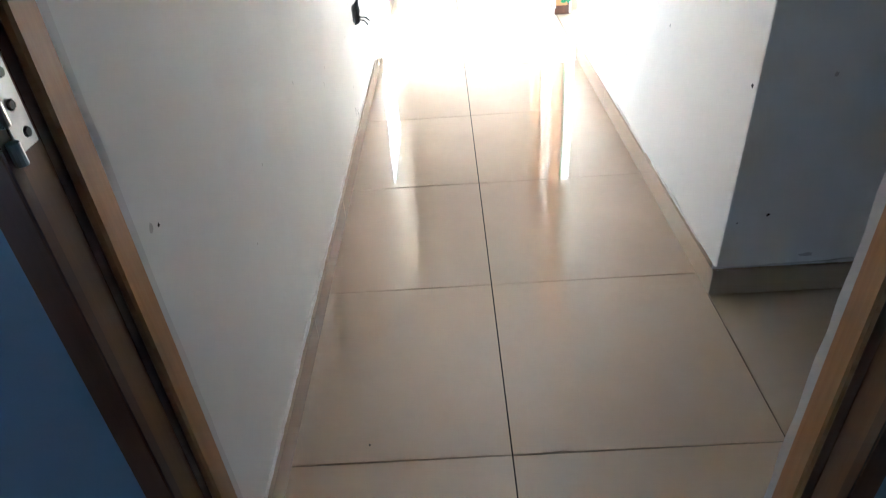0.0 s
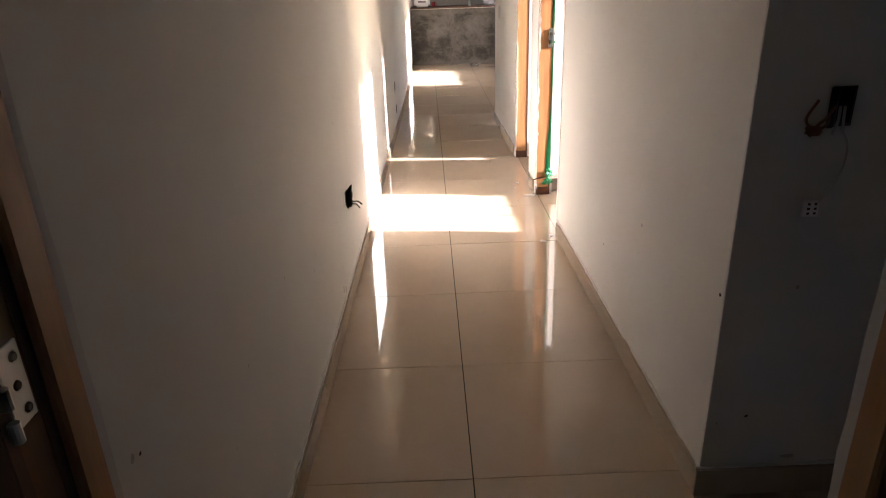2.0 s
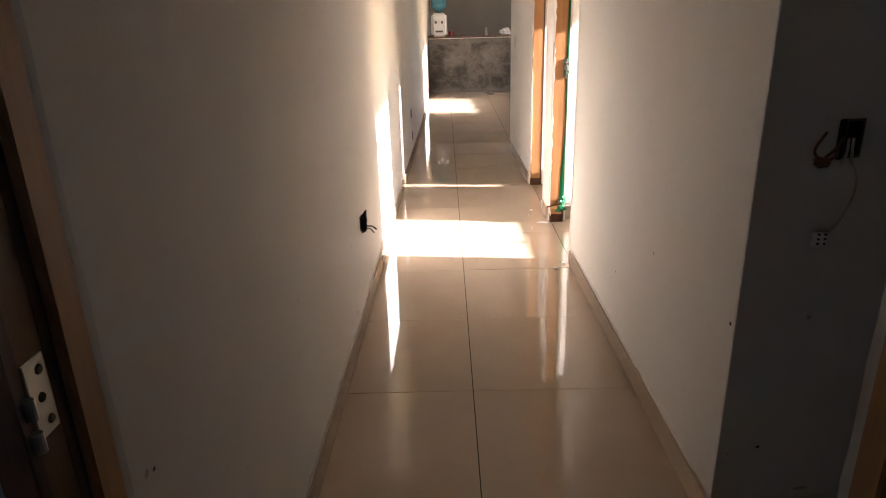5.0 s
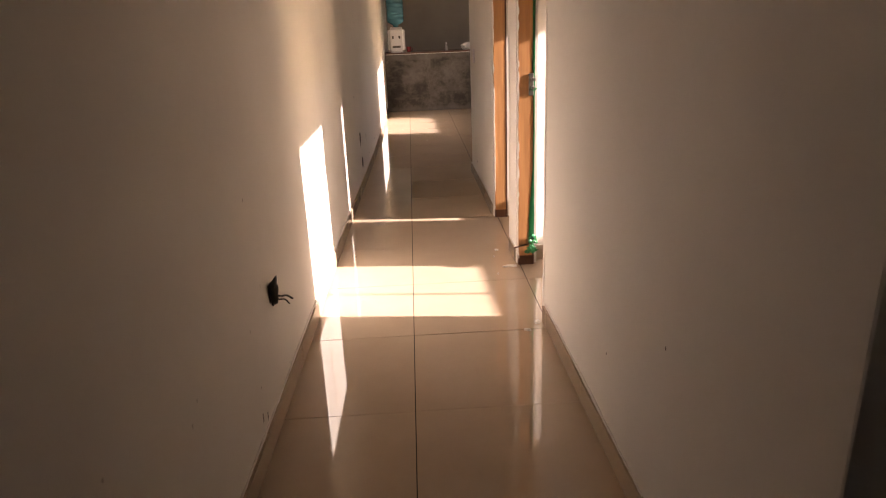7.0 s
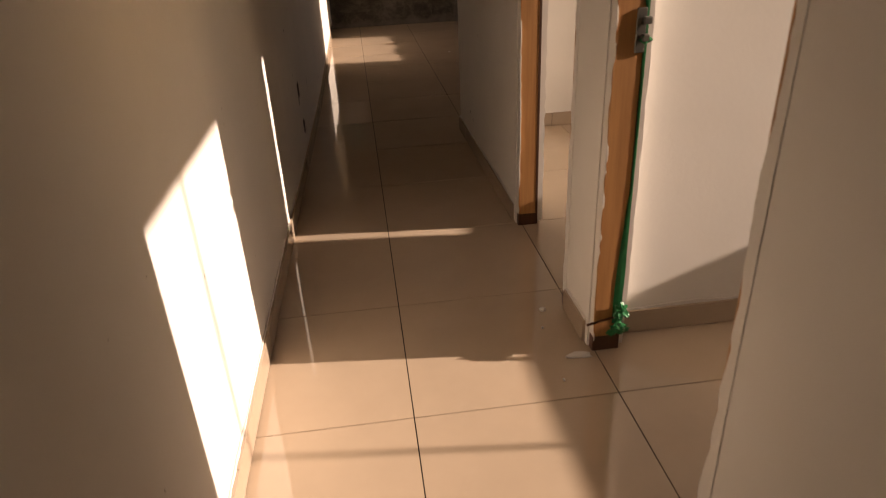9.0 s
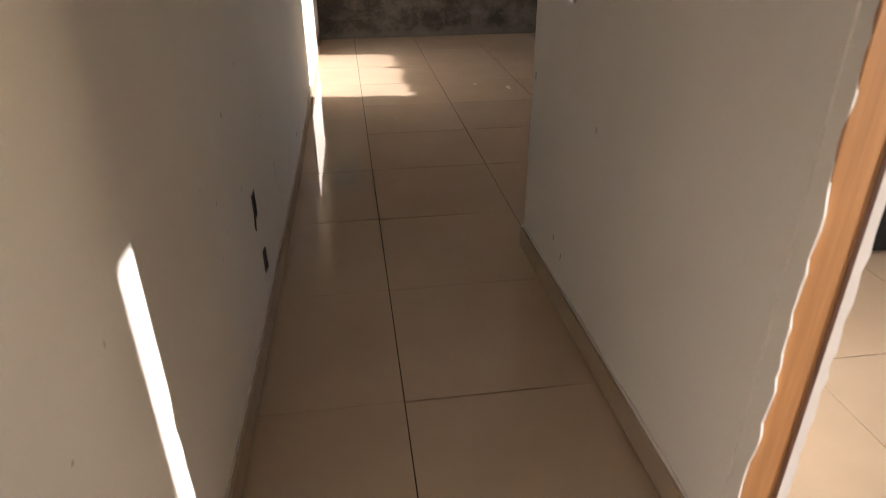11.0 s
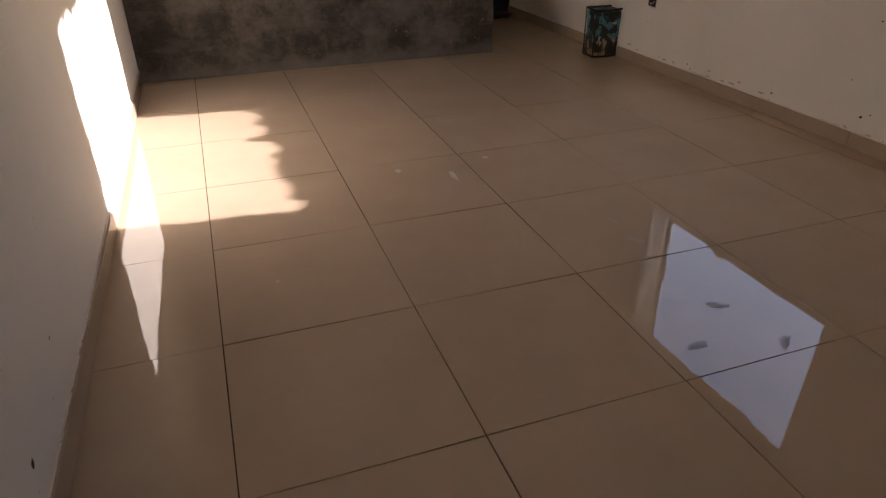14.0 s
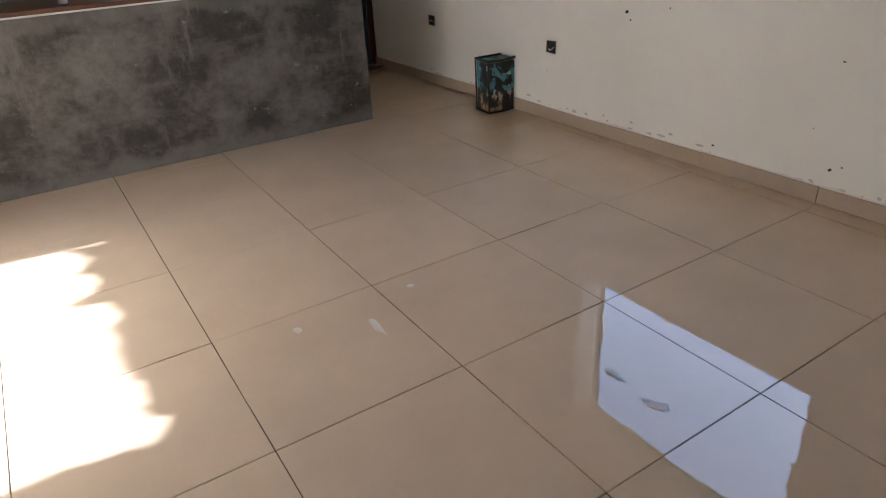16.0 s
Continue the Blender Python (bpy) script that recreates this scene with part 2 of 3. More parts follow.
def curve_points(keys, n=8):
    """A smooth line through a few points."""
    k = [Vector(p) for p in keys]
    k = [2 * k[0] - k[1]] + k + [2 * k[-1] - k[-2]]
    out = []
    for i in range(1, len(k) - 2):
        for j in range(n):
            t = j / n
            p0, p1, p2, p3 = k[i - 1:i + 3]
            out.append(0.5 * (2 * p1 + (p2 - p0) * t + (2 * p0 - 5 * p1 + 4 * p2 - p3) * t * t + (3 * p1 - p0 - 3 * p2 + p3) * t ** 3))
    return out + [k[-2]]


def lathe(profile, sides=24, bm=None, at=(0, 0, 0)):
    bm = bm or bmesh.new()
    rings = [[bm.verts.new((at[0] + r * math.cos(k * math.tau / sides), at[1] + r * math.sin(k * math.tau / sides), at[2] + z)) for k in range(sides)] for r, z in profile]
    for a, b in zip(rings, rings[1:]):
        for k in range(sides):
            bm.faces.new((a[k], a[(k + 1) % sides], b[(k + 1) % sides], b[k]))
    bm.faces.new(rings[0][::-1]), bm.faces.new(rings[-1])
    return bm


def ragged(a, b, out, width, thick, step=0.02, rough=0.5, seed=0):
    """An uneven bead of filler from a to b: width along `out`, thick across it."""
    rnd = random.Random(seed)
    a, b, out = Vector(a), Vector(b), Vector(out).normalized()
    d = (b - a)
    n = max(3, int(d.length / step))
    side = d.normalized().cross(out)
    bm, rows = bmesh.new(), []
    drift = 0.0
    for i in range(n + 1):
        drift = 0.8 * drift + rnd.uniform(-1, 1) * 0.5
        w = width * max(0.1, 1 + rough * drift)
        th = thick * rnd.uniform(0.75, 1.25)
        p = a + d * (i / n)
        rows.append([bm.verts.new(p - side * th), bm.verts.new(p - side * th * 0.6 + out * w), bm.verts.new(p + side * th * 0.6 + out * w), bm.verts.new(p + side * th)])
    for r, s in zip(rows, rows[1:]):
        for k in range(4):
            bm.faces.new((r[k], r[(k + 1) % 4], s[(k + 1) % 4], s[k]))
    bm.faces.new(rows[0]), bm.faces.new(rows[-1][::-1])
    return bm


# ---- plan: lines of the skirting's foot; the walls stand 12 mm behind ----
LEFT = [(-0.92, -0.4935), (3.6, -0.4175), (5.0, -0.382), (6.0, -0.360), (11.2, -0.318)]   # (y, x): the long wall bends a little


def left_x(y):
    for (y0, x0), (y1, x1) in zip(LEFT, LEFT[1:]):
        if y <= y1:
            break
    return x0 + (x1 - x0) * (y - y0) / (y1 - y0)


def right_x(y):
    return 0.595 - 0.0088 * y


def out_x(y):
    return 3.103 - 0.0245 * (y - 7.1)


SK = 0.012
H = 2.70
COUNTER_Y = 9.72
BACK_Y = 11.2
HALL_Y = -0.105     # side hall's far wall, foot of the skirting
DOOR_Y = -0.92      # corridor face of the bedroom wall

bm = bmesh.new()
for (y0, x0), (y1, x1) in zip(LEFT, LEFT[1:]):
    prism([(x0 - SK, y0), (x1 - SK, y1), (x1 - SK - 0.15, y1), (x0 - SK - 0.15, y0)], -0.03, H, bm)
wall_left = tagged(link_mesh("wall_left", bm, WHITE), "long white painted corridor wall with chips and scuffs", "wall", kind="structure")
# the right-hand corridor wall, with two door openings
a, b = Vector((right_x(HALL_Y) + SK, HALL_Y + SK + 0.004)), Vector((right_x(5.08) + SK, 5.068))
ln = b.y - a.y
wall_right = wall("wall_right", a, b, 0.112, WHITE, "white painted corridor wall with two door openings",
                  openings=[(1.885 - a.y, 2.64 - a.y, -0.03, 2.12), (2.868 - a.y, 3.60 - a.y, -0.03, 2.12)])
wall_hall = wall("wall_hall", (right_x(HALL_Y) + SK + 0.001, HALL_Y + SK), (1.9, HALL_Y + SK), -0.11, WHITE, "dim white wall of the side hall with an open socket box")
wall_hall_end = wall("wall_hall_end", (1.9, -1.06), (1.9, 0.01), 0.12, WHITE, "plain white end wall of the side hall")
# bedroom behind the start; an unseen opening in its east wall is added for skylight
wall_bedroom = wall("wall_bedroom", (-2.3, -1.03), (2.02, -1.03), -0.11, BEDROOM, "blue painted bedroom wall around the first doorway",
                    openings=[(-0.489 + 2.3, 0.405 + 2.3, -0.03, 2.14)])
wall_bedroom_west = wall("wall_bedroom_west", (-2.3, -4.2), (-2.3, -1.06), -0.14, BEDROOM, "plain blue painted bedroom side wall")
wall_bedroom_east = wall("wall_bedroom_east", (2.02, -4.2), (2.02, -1.06), 0.14, BEDROOM, "blue painted bedroom side wall with an added opening for skylight",
                         openings=[(0.85, 1.13, 1.7, 1.97)])
wall_bedroom_rear = wall("wall_bedroom_rear", (-2.44, -4.2), (2.16, -4.2), 0.14, BEDROOM, "plain blue painted bedroom rear wall")
# partitions of the side rooms
wall_partition = wall("wall_partition", (0.69, 2.69), (out_x(2.7) + SK, 2.69), -0.12, WHITE, "white partition wall between the two side rooms")
wall_room_far = wall("wall_room_far", (right_x(5) + SK + 0.112, 5.068), (out_x(5.068) + SK, 5.068), 0.075, WHITE, "white wall between side room and living room")
wall_outer = wall("wall_outer", (out_x(-0.1) + SK, -0.10), (out_x(BACK_Y) + SK, BACK_Y), 0.20, WHITE, "white outer wall with three window openings",
                  openings=[(1.15 + .1, 2.60 + .1, 1.06, 2.255), (3.13 + .1, 4.60 + .1, 1.06, 2.22), (7.01 + .1, 8.57 + .1, 0.98, 2.21)])
wall_outer_hall = wall("wall_outer_hall", (1.9, 0.01), (out_x(-0.1) + SK + 0.16, 0.01), 0.11, WHITE, "plain white closing wall of the first side room")
wall_back = wall("wall_back", (left_x(BACK_Y) - 0.2, BACK_Y), (out_x(BACK_Y) + 0.2, BACK_Y), -0.14, KITCHEN, "grey-brown unpainted kitchen back wall")

ceiling = tagged(link_mesh("ceiling", prism([(-0.75, -1.05), (3.6, -1.05), (3.6, 11.4), (-0.75, 11.4)], H, H + 0.15), CEIL), "plain white painted ceiling slab", "ceiling", kind="structure")
ceiling_bedroom = tagged(link_mesh("ceiling_bedroom", prism([(-2.5, -4.4), (2.2, -4.4), (2.2, -1.055), (-2.5, -1.055)], H, H + 0.15), CEIL), "plain white bedroom ceiling slab", "ceiling", kind="structure")
floor = tagged(link_mesh("floor", prism([(-2.5, -4.4), (3.5, -4.4), (3.5, 11.4), (-2.5, 11.4)], -0.2, -0.0040), GROUT), "polished beige porcelain tile floor with thin dark joints", "floor", kind="structure")
ground = tagged(link_mesh("ground", prism([(-900, -900), (900, -900), (900, 900), (-900, 900)], -0.6, -0.35), EARTH), "bare brown earth around the house", "ground", kind="structure")


# ---- skirting tiles ----
def skirting(name, a, b, inward, label, height=0.083, offset=0.0):
    """Skirting along a-b (foot line): one piece for each tile length, with filler on top."""
    a, b = Vector(a), Vector(b)
    d = (b - a).normalized()
    nrm = Vector(inward[:2]).normalized()
    length = (b - a).length
    base = thing(name, Matrix.Identity(4), label, "skirting", kind="structure")
    s, k = 0.0, 0
    cuts = [0.0]
    x = offset if offset > 0.02 else 0.6
    while x < length - 0.02:
        cuts.append(x)
        x += 0.6
    cuts.append(length)
    for s0, s1 in zip(cuts, cuts[1:]):
        wob = random.uniform(-0.0012, 0.0012)
        p, q = a + d * (s0 + 0.0014) + nrm * wob, a + d * (s1 - 0.0014) + nrm * wob
        bm = prism([p, q, q - nrm * (SK + 0.002 + wob), p - nrm * (SK + 0.002 + wob)], 0.0035, height + random.uniform(-0.002, 0.002))
        part("skirting_tile", bm, SKIRT, base)
        if s1 < length:
            p, q = a + d * (s1 - 0.0016) - nrm * 0.0025, a + d * (s1 + 0.0016) - nrm * 0.0025
            part("joint", prism([p, q, q - nrm * SK, p - nrm * SK], 0.003, height - 0.003), GROUT, base, "dark open joint")
    top = ragged((*(a - nrm * SK * 0.95), height), (*(b - nrm * SK * 0.95), height), (0, 0, 1), 0.007, 0.004, 0.02, 0.9, int(abs(a.x * 100 + a.y * 1000)))
    part("filler_bead", top, CAULK, base, "rough grey-white filler bead")
    return base


for (y0, x0), (y1, x1) in zip(LEFT, LEFT[1:]):
    y1 = min(y1, COUNTER_Y)
    skirting("baseboard_left", (x0, y0), (left_x(y1), y1), (1, 0, 0), "beige porcelain skirting along the corridor wall", offset=(-0.8 - y0) % 0.6)
skirting("baseboard_right", (right_x(HALL_Y), HALL_Y), (right_x(1.86), 1.86), (-1, 0, 0), "beige porcelain skirting along the corridor wall", offset=0.705)
skirting("baseboard_stub", (right_x(2.66), 2.66), (right_x(2.862), 2.862), (-1, 0, 0), "short beige skirting piece between two doors")
skirting("baseboard_far", (right_x(3.63), 3.63), (right_x(5.08), 5.08), (-1, 0, 0), "beige porcelain skirting beyond the second door")
skirting("baseboard_hall", (right_x(HALL_Y) + 0.0, HALL_Y), (1.89, HALL_Y), (0, -1, 0), "beige porcelain skirting of the side hall", 0.088)
skirting("baseboard_partition", (0.70, 2.678), (3.2, 2.678), (0, -1, 0), "beige porcelain skirting of the side room", 0.085)
skirting("baseboard_room", (0.69, 4.981), (3.1, 4.981), (0, -1, 0), "beige porcelain skirting of the second side room", 0.085, 0.45)
skirting("baseboard_outer", (out_x(5.08), 5.08), (out_x(BACK_Y), BACK_Y), (-1, 0, 0), "beige porcelain skirting below the outer wall", 0.078, 0.33)
skirting("baseboard_corner", (right_x(5.08), 5.08), (3.1, 5.08), (0, 1, 0), "beige porcelain skirting of the living room", 0.083)


# ---- doors ----
def door_frame_side(name, y0, y1, x0, x1, top, label, bead=0.008):
    """A wooden lining across the wall between y0 and y1."""
    e = thing(name, Matrix.Identity(4), label, "door frame", kind="structure")
    for yy, sgn in ((y0, 1), (y1, -1)):
        part("jamb", box((x0, min(yy, yy - sgn * 0.032), 0.001), (x1, max(yy, yy - sgn * 0.032), top), 0.002), WOOD, e)
        # thin dark strip marks the rebate, slightly proud of the jamb
        part("rebate", box((x1 - 0.009, min(yy - sgn * 0.02, yy + sgn * 0.001), 0.056), (x1 + 0.001, max(yy - sgn * 0.02, yy + sgn * 0.001), top - 0.01)), DWOOD, e, "dark strip at the frame's rebate")
        # bottom 55 mm of the jamb in darker wood
        part("foot", box((x0 - 0.0015, min(yy - sgn * 0.03, yy + sgn * 0.0015), 0.0012), (x1 + 0.0015, max(yy - sgn * 0.03, yy + sgn * 0.0015), 0.055), 0.001), DWOOD, e, "darker foot of the jamb")
        part("filler_strip", ragged((x0 + 0.0015, yy - sgn * 0.036, 0.002), (x0 + 0.0015, yy - sgn * 0.036, top), (0, sgn, 0), 0.037, 0.0036, 0.025, 0.30, int(yy * 77)), WHITE, e, "ragged white filler strip")
        part("foam_bead", ragged((x1 + bead * 0.9, yy - sgn * 0.002, 0.02), (x1 + bead * 0.9, yy - sgn * 0.002, top), (0, -sgn, 0), 0.028, bead, 0.03, 0.6, int(yy * 99)), CAULK, e, "ragged pale foam bead")
    part("head", box((x0, y0 - 0.03, top), (x1, y1 + 0.03, top + 0.03), 0.002), WOOD, e)
    return e


door_1 = door_frame_side("door_1", 1.917, 2.606, right_x(1.95) + SK + 0.0005, right_x(2.2) + 0.098, 2.085, "bare varnished wooden door frame without a leaf")
door_2 = door_frame_side("door_2", 2.90, 3.567, right_x(2.95) + SK + 0.0005, right_x(3.2) + 0.098, 2.085, "bare varnished wooden door frame beside ragged plaster", 0.0125)

# the bedroom doorway: jambs with a rebate, hinges on one side
door_3 = thing("door_3", Matrix.Identity(4), "brown wooden door frame with steel hinges", "door frame", kind="structure")
for xx, sgn in ((-0.455, 1), (0.372, -1)):
    lo, hi = sorted((xx, xx - sgn * 0.034))
    # the jamb's dark brown includes the shade it stands in
    part("jamb", box((lo, -1.034, 0.001), (hi, DOOR_Y + 0.004, 2.10), 0.002), MWOOD, door_3, "wooden jamb with shade in its colour")
    lo, hi = sorted((xx, xx + sgn * 0.012))
    part("stop", box((lo, -0.966, 0.002), (hi, -0.922, 2.10), 0.003), WOOD, door_3)
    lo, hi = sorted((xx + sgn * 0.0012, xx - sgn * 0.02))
    # raised, not cut in: the groove's shade is put into this strip's colour
    part("rebate", box((lo, -0.980, 0.002), (hi, -0.9665, 2.09), 0.0), DWOOD, door_3, "dark strip for the rebate groove's shade")
    # second dark strip, along the bedroom-side edge
    part("rebate", box((lo, -1.033, 0.002), (hi, -1.019, 2.09), 0.0), DWOOD, door_3, "dark strip along the jamb edge")
    part("filler_strip", ragged((xx + sgn * 0.003, DOOR_Y + 0.014, 0.001), (xx + sgn * 0.003, DOOR_Y + 0.014, 2.1), (-sgn, 0, 0), 0.04, 0.010, 0.05, 0.05, 5 + sgn), CAULK, door_3, "pale filler strip")
part("head", box((-0.455, -1.034, 2.10), (0.372, DOOR_Y + 0.004, 2.134), 0.002), WOOD, door_3)


def hinge(z):
    h = part("hinge", box((-0.4552, -1.016, z), (-0.4525, -0.985, z + 0.078), 0.0008), STEEL, door_3, "zinc-plated steel butt hinge")
    for k in range(3):
        bm = bmesh.new()
        bmesh.ops.create_cone(bm, cap_ends=True, segments=12, radius1=0.0050, radius2=0.0040, depth=0.0022)
        bmesh.ops.transform(bm, matrix=Matrix.Translation((-0.4516, -0.996 - 0.005 * (k % 2), z + 0.013 + 0.026 * k)) @ Matrix.Rotation(radians(90), 4, "Y"), verts=bm.verts)
        part("screw", bm, DARKMETAL, h)
    for z0, z1 in ((-0.004, 0.016), (0.030, 0.050)):
        bm = lathe([(0.0052, z + z0), (0.0056, z + z0 + 0.001), (0.0056, z + z1 - 0.001), (0.0052, z + z1)], 12, at=(-0.449, -1.024, 0))
        part("knuckle", bm, STEEL, h)


hinge(0.982)
hinge(0.20)
hinge(1.80)

# ---- windows (unglazed aluminium frames in the openings) ----
def window(name, y0, y1, z0, z1, mullion, label, rail=0.03):
    e = thing(name, Matrix.Identity(4), label, "window", kind="structure")
    x = out_x((y0 + y1) / 2) + 0.145
    for nm, lo, hi in (("frame", (x, y0, z0), (x + 0.04, y0 + 0.03, z1)), ("frame", (x, y1 - 0.03, z0), (x + 0.04, y1, z1)),
                       ("frame", (x, y0 + 0.03, z0), (x + 0.04, y1 - 0.03, z0 + rail)), ("frame", (x, y0 + 0.03, z1 - 0.03), (x + 0.04, y1 - 0.03, z1))):
        part(nm, box(lo, hi, 0.002), ALU, e)
    for my in mullion:
        part("mullion", box((x + 0.005, my - 0.006, z0 + 0.03), (x + 0.035, my + 0.006, z1 - 0.03), 0.002), ALU, e)
    return e


window_1 = window("window_1", 1.155, 2.595, 1.062, 2.250, [1.852], "aluminium window frame in the side room", 0.046)
window_2 = window("window_2", 3.134, 4.595, 1.062, 2.215, [], "aluminium window frame in the second side room", 0.044)
window_3 = window("window_3", 7.015, 8.565, 0.99, 2.205, [], "aluminium window frame with torn protective film")


def torn_film(a, b, out, width, slope, seed):
    """A torn strip of film from a to b, reaching out by an uneven width that grows by slope along it."""
    rnd = random.Random(seed)
    a, b, out = Vector(a), Vector(b), Vector(out)
    d, bm, prev, s, w = b - a, bmesh.new(), None, 0.0, width
    face = Vector((0.0015, 0, 0))
    while s <= 1.0:
        w = 0.72 * w + 0.28 * width + rnd.gauss(0, 0.005) + (rnd.uniform(0.008, 0.022) if rnd.random() < 0.12 else 0.0)
        p = a + d * s
        q = p + out * max(0.008, w + slope * s)
        v = [bm.verts.new(k) for k in (p, p + face, q + face, q)]
        if prev:
            for k in range(4):
                bm.faces.new((prev[k], prev[(k + 1) % 4], v[(k + 1) % 4], v[k]))
        else:
            bm.faces.new(v)
        prev = v
        s += rnd.uniform(0.006, 0.022) if s < 0.97 else 0.03
    bm.faces.new(prev[::-1])
    return bm


xw = out_x(7.8) + 0.150
for p, q, o, w, slope in (((xw, 7.04, 1.015), (xw, 8.54, 1.015), (0, 0, 1), 0.050, 0.012), ((xw + 0.003, 7.04, 2.18), (xw + 0.003, 8.54, 2.18), (0, 0, -1), 0.075, -0.05),
                          ((xw + 0.006, 7.04, 1.04), (xw + 0.006, 7.04, 2.17), (0, 1, 0), 0.022, 0.0), ((xw + 0.009, 8.54, 1.04), (xw + 0.009, 8.54, 2.17), (0, -1, 0), 0.02, 0.01)):
    part("film_edge", torn_film(p, q, o, w, slope, int(100 * (q[1] + p[2] + o[2]))), CAULK, window_3, "torn edge of protective film")

# ---- kitchen counter and what stands on it ----
xl = left_x(COUNTER_Y) - SK
counter = thing("kitchen_counter", Matrix.Identity(4), "half-height bare cement counter wall with a wooden top", "counter")
bm = box((xl + 0.001, COUNTER_Y, -0.001), (2.222, COUNTER_Y + 0.12, 0.862), 0.004)
bmesh.ops.subdivide_edges(bm, edges=[e for e in bm.edges if e.calc_length() > 0.3], cuts=24, use_grid_fill=True)
for v in bm.verts:
    if v.co.y < COUNTER_Y + 0.01:
        v.co.y += 0.005 * noise.noise(v.co * 4.0)
    if v.co.x > 2.2:
        v.co.x += 0.006 * noise.noise(v.co * 9.0)
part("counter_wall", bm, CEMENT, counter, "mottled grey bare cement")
part("worktop", box((xl + 0.002, COUNTER_Y + 0.004, 0.868), (1.32, COUNTER_Y + 0.56, 0.892), 0.002), DWOOD, counter, "dark red-brown wooden board")
part("edge_strip", box((xl + 0.002, COUNTER_Y - 0.003, 0.862), (1.32, COUNTER_Y + 0.03, 0.870), 0.001), WIREW, counter, "pale raw board edge")

disp = thing("water_dispenser", pose(-0.15, COUNTER_Y + 0.20, 0.892), "white countertop water dispenser with a blue bottle", "water dispenser")
bm = box((-0.135, -0.13, 0.0), (0.135, 0.15, 0.37), 0.04, segments=3)
for v in bm.verts:
    f = 1 + 0.16 * math.sin(math.pi * min(1, max(0, v.co.z / 0.37))) - 0.08
    v.co.x *= f
part("housing", bm, WPLAST, disp, smooth=False)
part("tray", box((-0.07, -0.185, 0.015), (0.07, -0.131, 0.035), 0.006), WPLAST, disp)
part("recess", box((-0.062, -0.138, 0.07), (0.062, -0.128, 0.10), 0.003), DARKMETAL, disp, "grey drip recess")
for tx in (-0.05, 0.05):
    part("tap", box((tx - 0.014, -0.168, 0.205), (tx + 0.014, -0.129, 0.245), 0.006), DARKMETAL, disp, "small grey tap")
prof = [(0.035, 0.36), (0.04, 0.40), (0.115, 0.44), (0.128, 0.46)]
for k in range(6):
    z = 0.47 + 0.05 * k
    prof += [(0.130, z), (0.130, z + 0.034), (0.123, z + 0.041)]
prof += [(0.128, 0.78), (0.11, 0.805), (0.02, 0.81)]
part("bottle", lathe(prof, 28), WATER, disp, "ribbed translucent blue bottle", smooth=True)
cup = thing("red_mug", pose(0.035, COUNTER_Y + 0.14, 0.892), "small red plastic mug beside the dispenser", "mug")
part("body", lathe([(0.026, 0), (0.03, 0.004), (0.034, 0.078), (0.031, 0.078), (0.027, 0.01)], 20), RED, cup)
part("handle", tube(curve_points([(0.032, 0, 0.062), (0.054, 0, 0.055), (0.054, 0, 0.028), (0.031, 0, 0.02)]), 0.004), RED, cup)
bot = thing("small_bottle", pose(0.62, COUNTER_Y + 0.16, 0.892), "small clear bottle with a white cap", "bottle")
part("body", lathe([(0.022, 0), (0.024, 0.004), (0.024, 0.06), (0.010, 0.085), (0.010, 0.095)], 18), ALU, bot)
part("cap", lathe([(0.012, 0.096), (0.012, 0.118), (0.009, 0.12)], 14), WPLAST, bot, "white cap")


def lump(size, seed, amp, scale, sub=4):
    bm = bmesh.new()
    bmesh.ops.create_icosphere(bm, subdivisions=sub, radius=1)
    for v in bm.verts:
        q = v.co.copy()
        n1 = noise.noise(q * scale + Vector((seed, 0, 0)))
        n2 = abs(noise.noise(q * scale * 2.3 + Vector((0, seed, 3))))
        f = 1 + amp * n1 - amp * 0.8 * n2
        v.co = Vector((q.x * size[0] * f, q.y * size[1] * f, max(-0.6, q.z) * size[2] * f))
    low = min(v.co.z for v in bm.verts)
    for v in bm.verts:
        v.co.z -= low
    return bm


pb = thing("plastic_bag", pose(0.93, COUNTER_Y + 0.17, 0.892), "crumpled white plastic bag on the counter", "bag")
part("body", lump((0.10, 0.07, 0.06), 3.0, 0.5, 1.8), WPLAST, pb)

# ---- printed bag on the living room floor ----
tote = thing("shopping_bag", pose(2.962, 9.345, 0.0, 0, 0, -2), "upright printed shopping bag with black edges against the wall", "bag")
bm = box((-0.105, -0.072, 0.004), (0.105, 0.072, 0.34), 0.012, segments=2)
bmesh.ops.subdivide_edges(bm, edges=[e for e in bm.edges if e.calc_length() > 0.05], cuts=6, use_grid_fill=True)
for v in bm.verts:
    t = v.co.z / 0.34
    v.co.x *= 1.0 + 0.04 * t
    v.co.x += 0.006 * noise.noise(v.co * 14)
    v.co.y += 0.008 * noise.noise(v.co * 12 + Vector((3, 1, 0)))
part("body", bm, PRINT, tote)
for cx, cy in ((-1, -1), (1, -1), (-1, 1), (1, 1)):
    pts = [(cx * (0.107 + 0.004 * k / 6 + 0.002 * noise.noise(Vector((k, cx, cy)))), cy * (0.073 + 0.002 * noise.noise(Vector((cx, k * 1.3, cy)))), 0.008 + 0.336 * k / 6) for k in range(7)]
    part("edge_binding", tube(pts, 0.006), BLACK, tote, "black edge binding")
for z, s in ((0.010, 1.0), (0.342, 1.045)):
    ring = [(-0.107 * s, -0.073, z), (0.0, -0.076, z - 0.004), (0.107 * s, -0.073, z + 0.003), (0.108 * s, 0.073, z), (-0.107 * s, 0.073, z + 0.002), (-0.107 * s, -0.073, z)]
    part("rim", tube(ring, 0.008), BLACK, tote, "black seam")
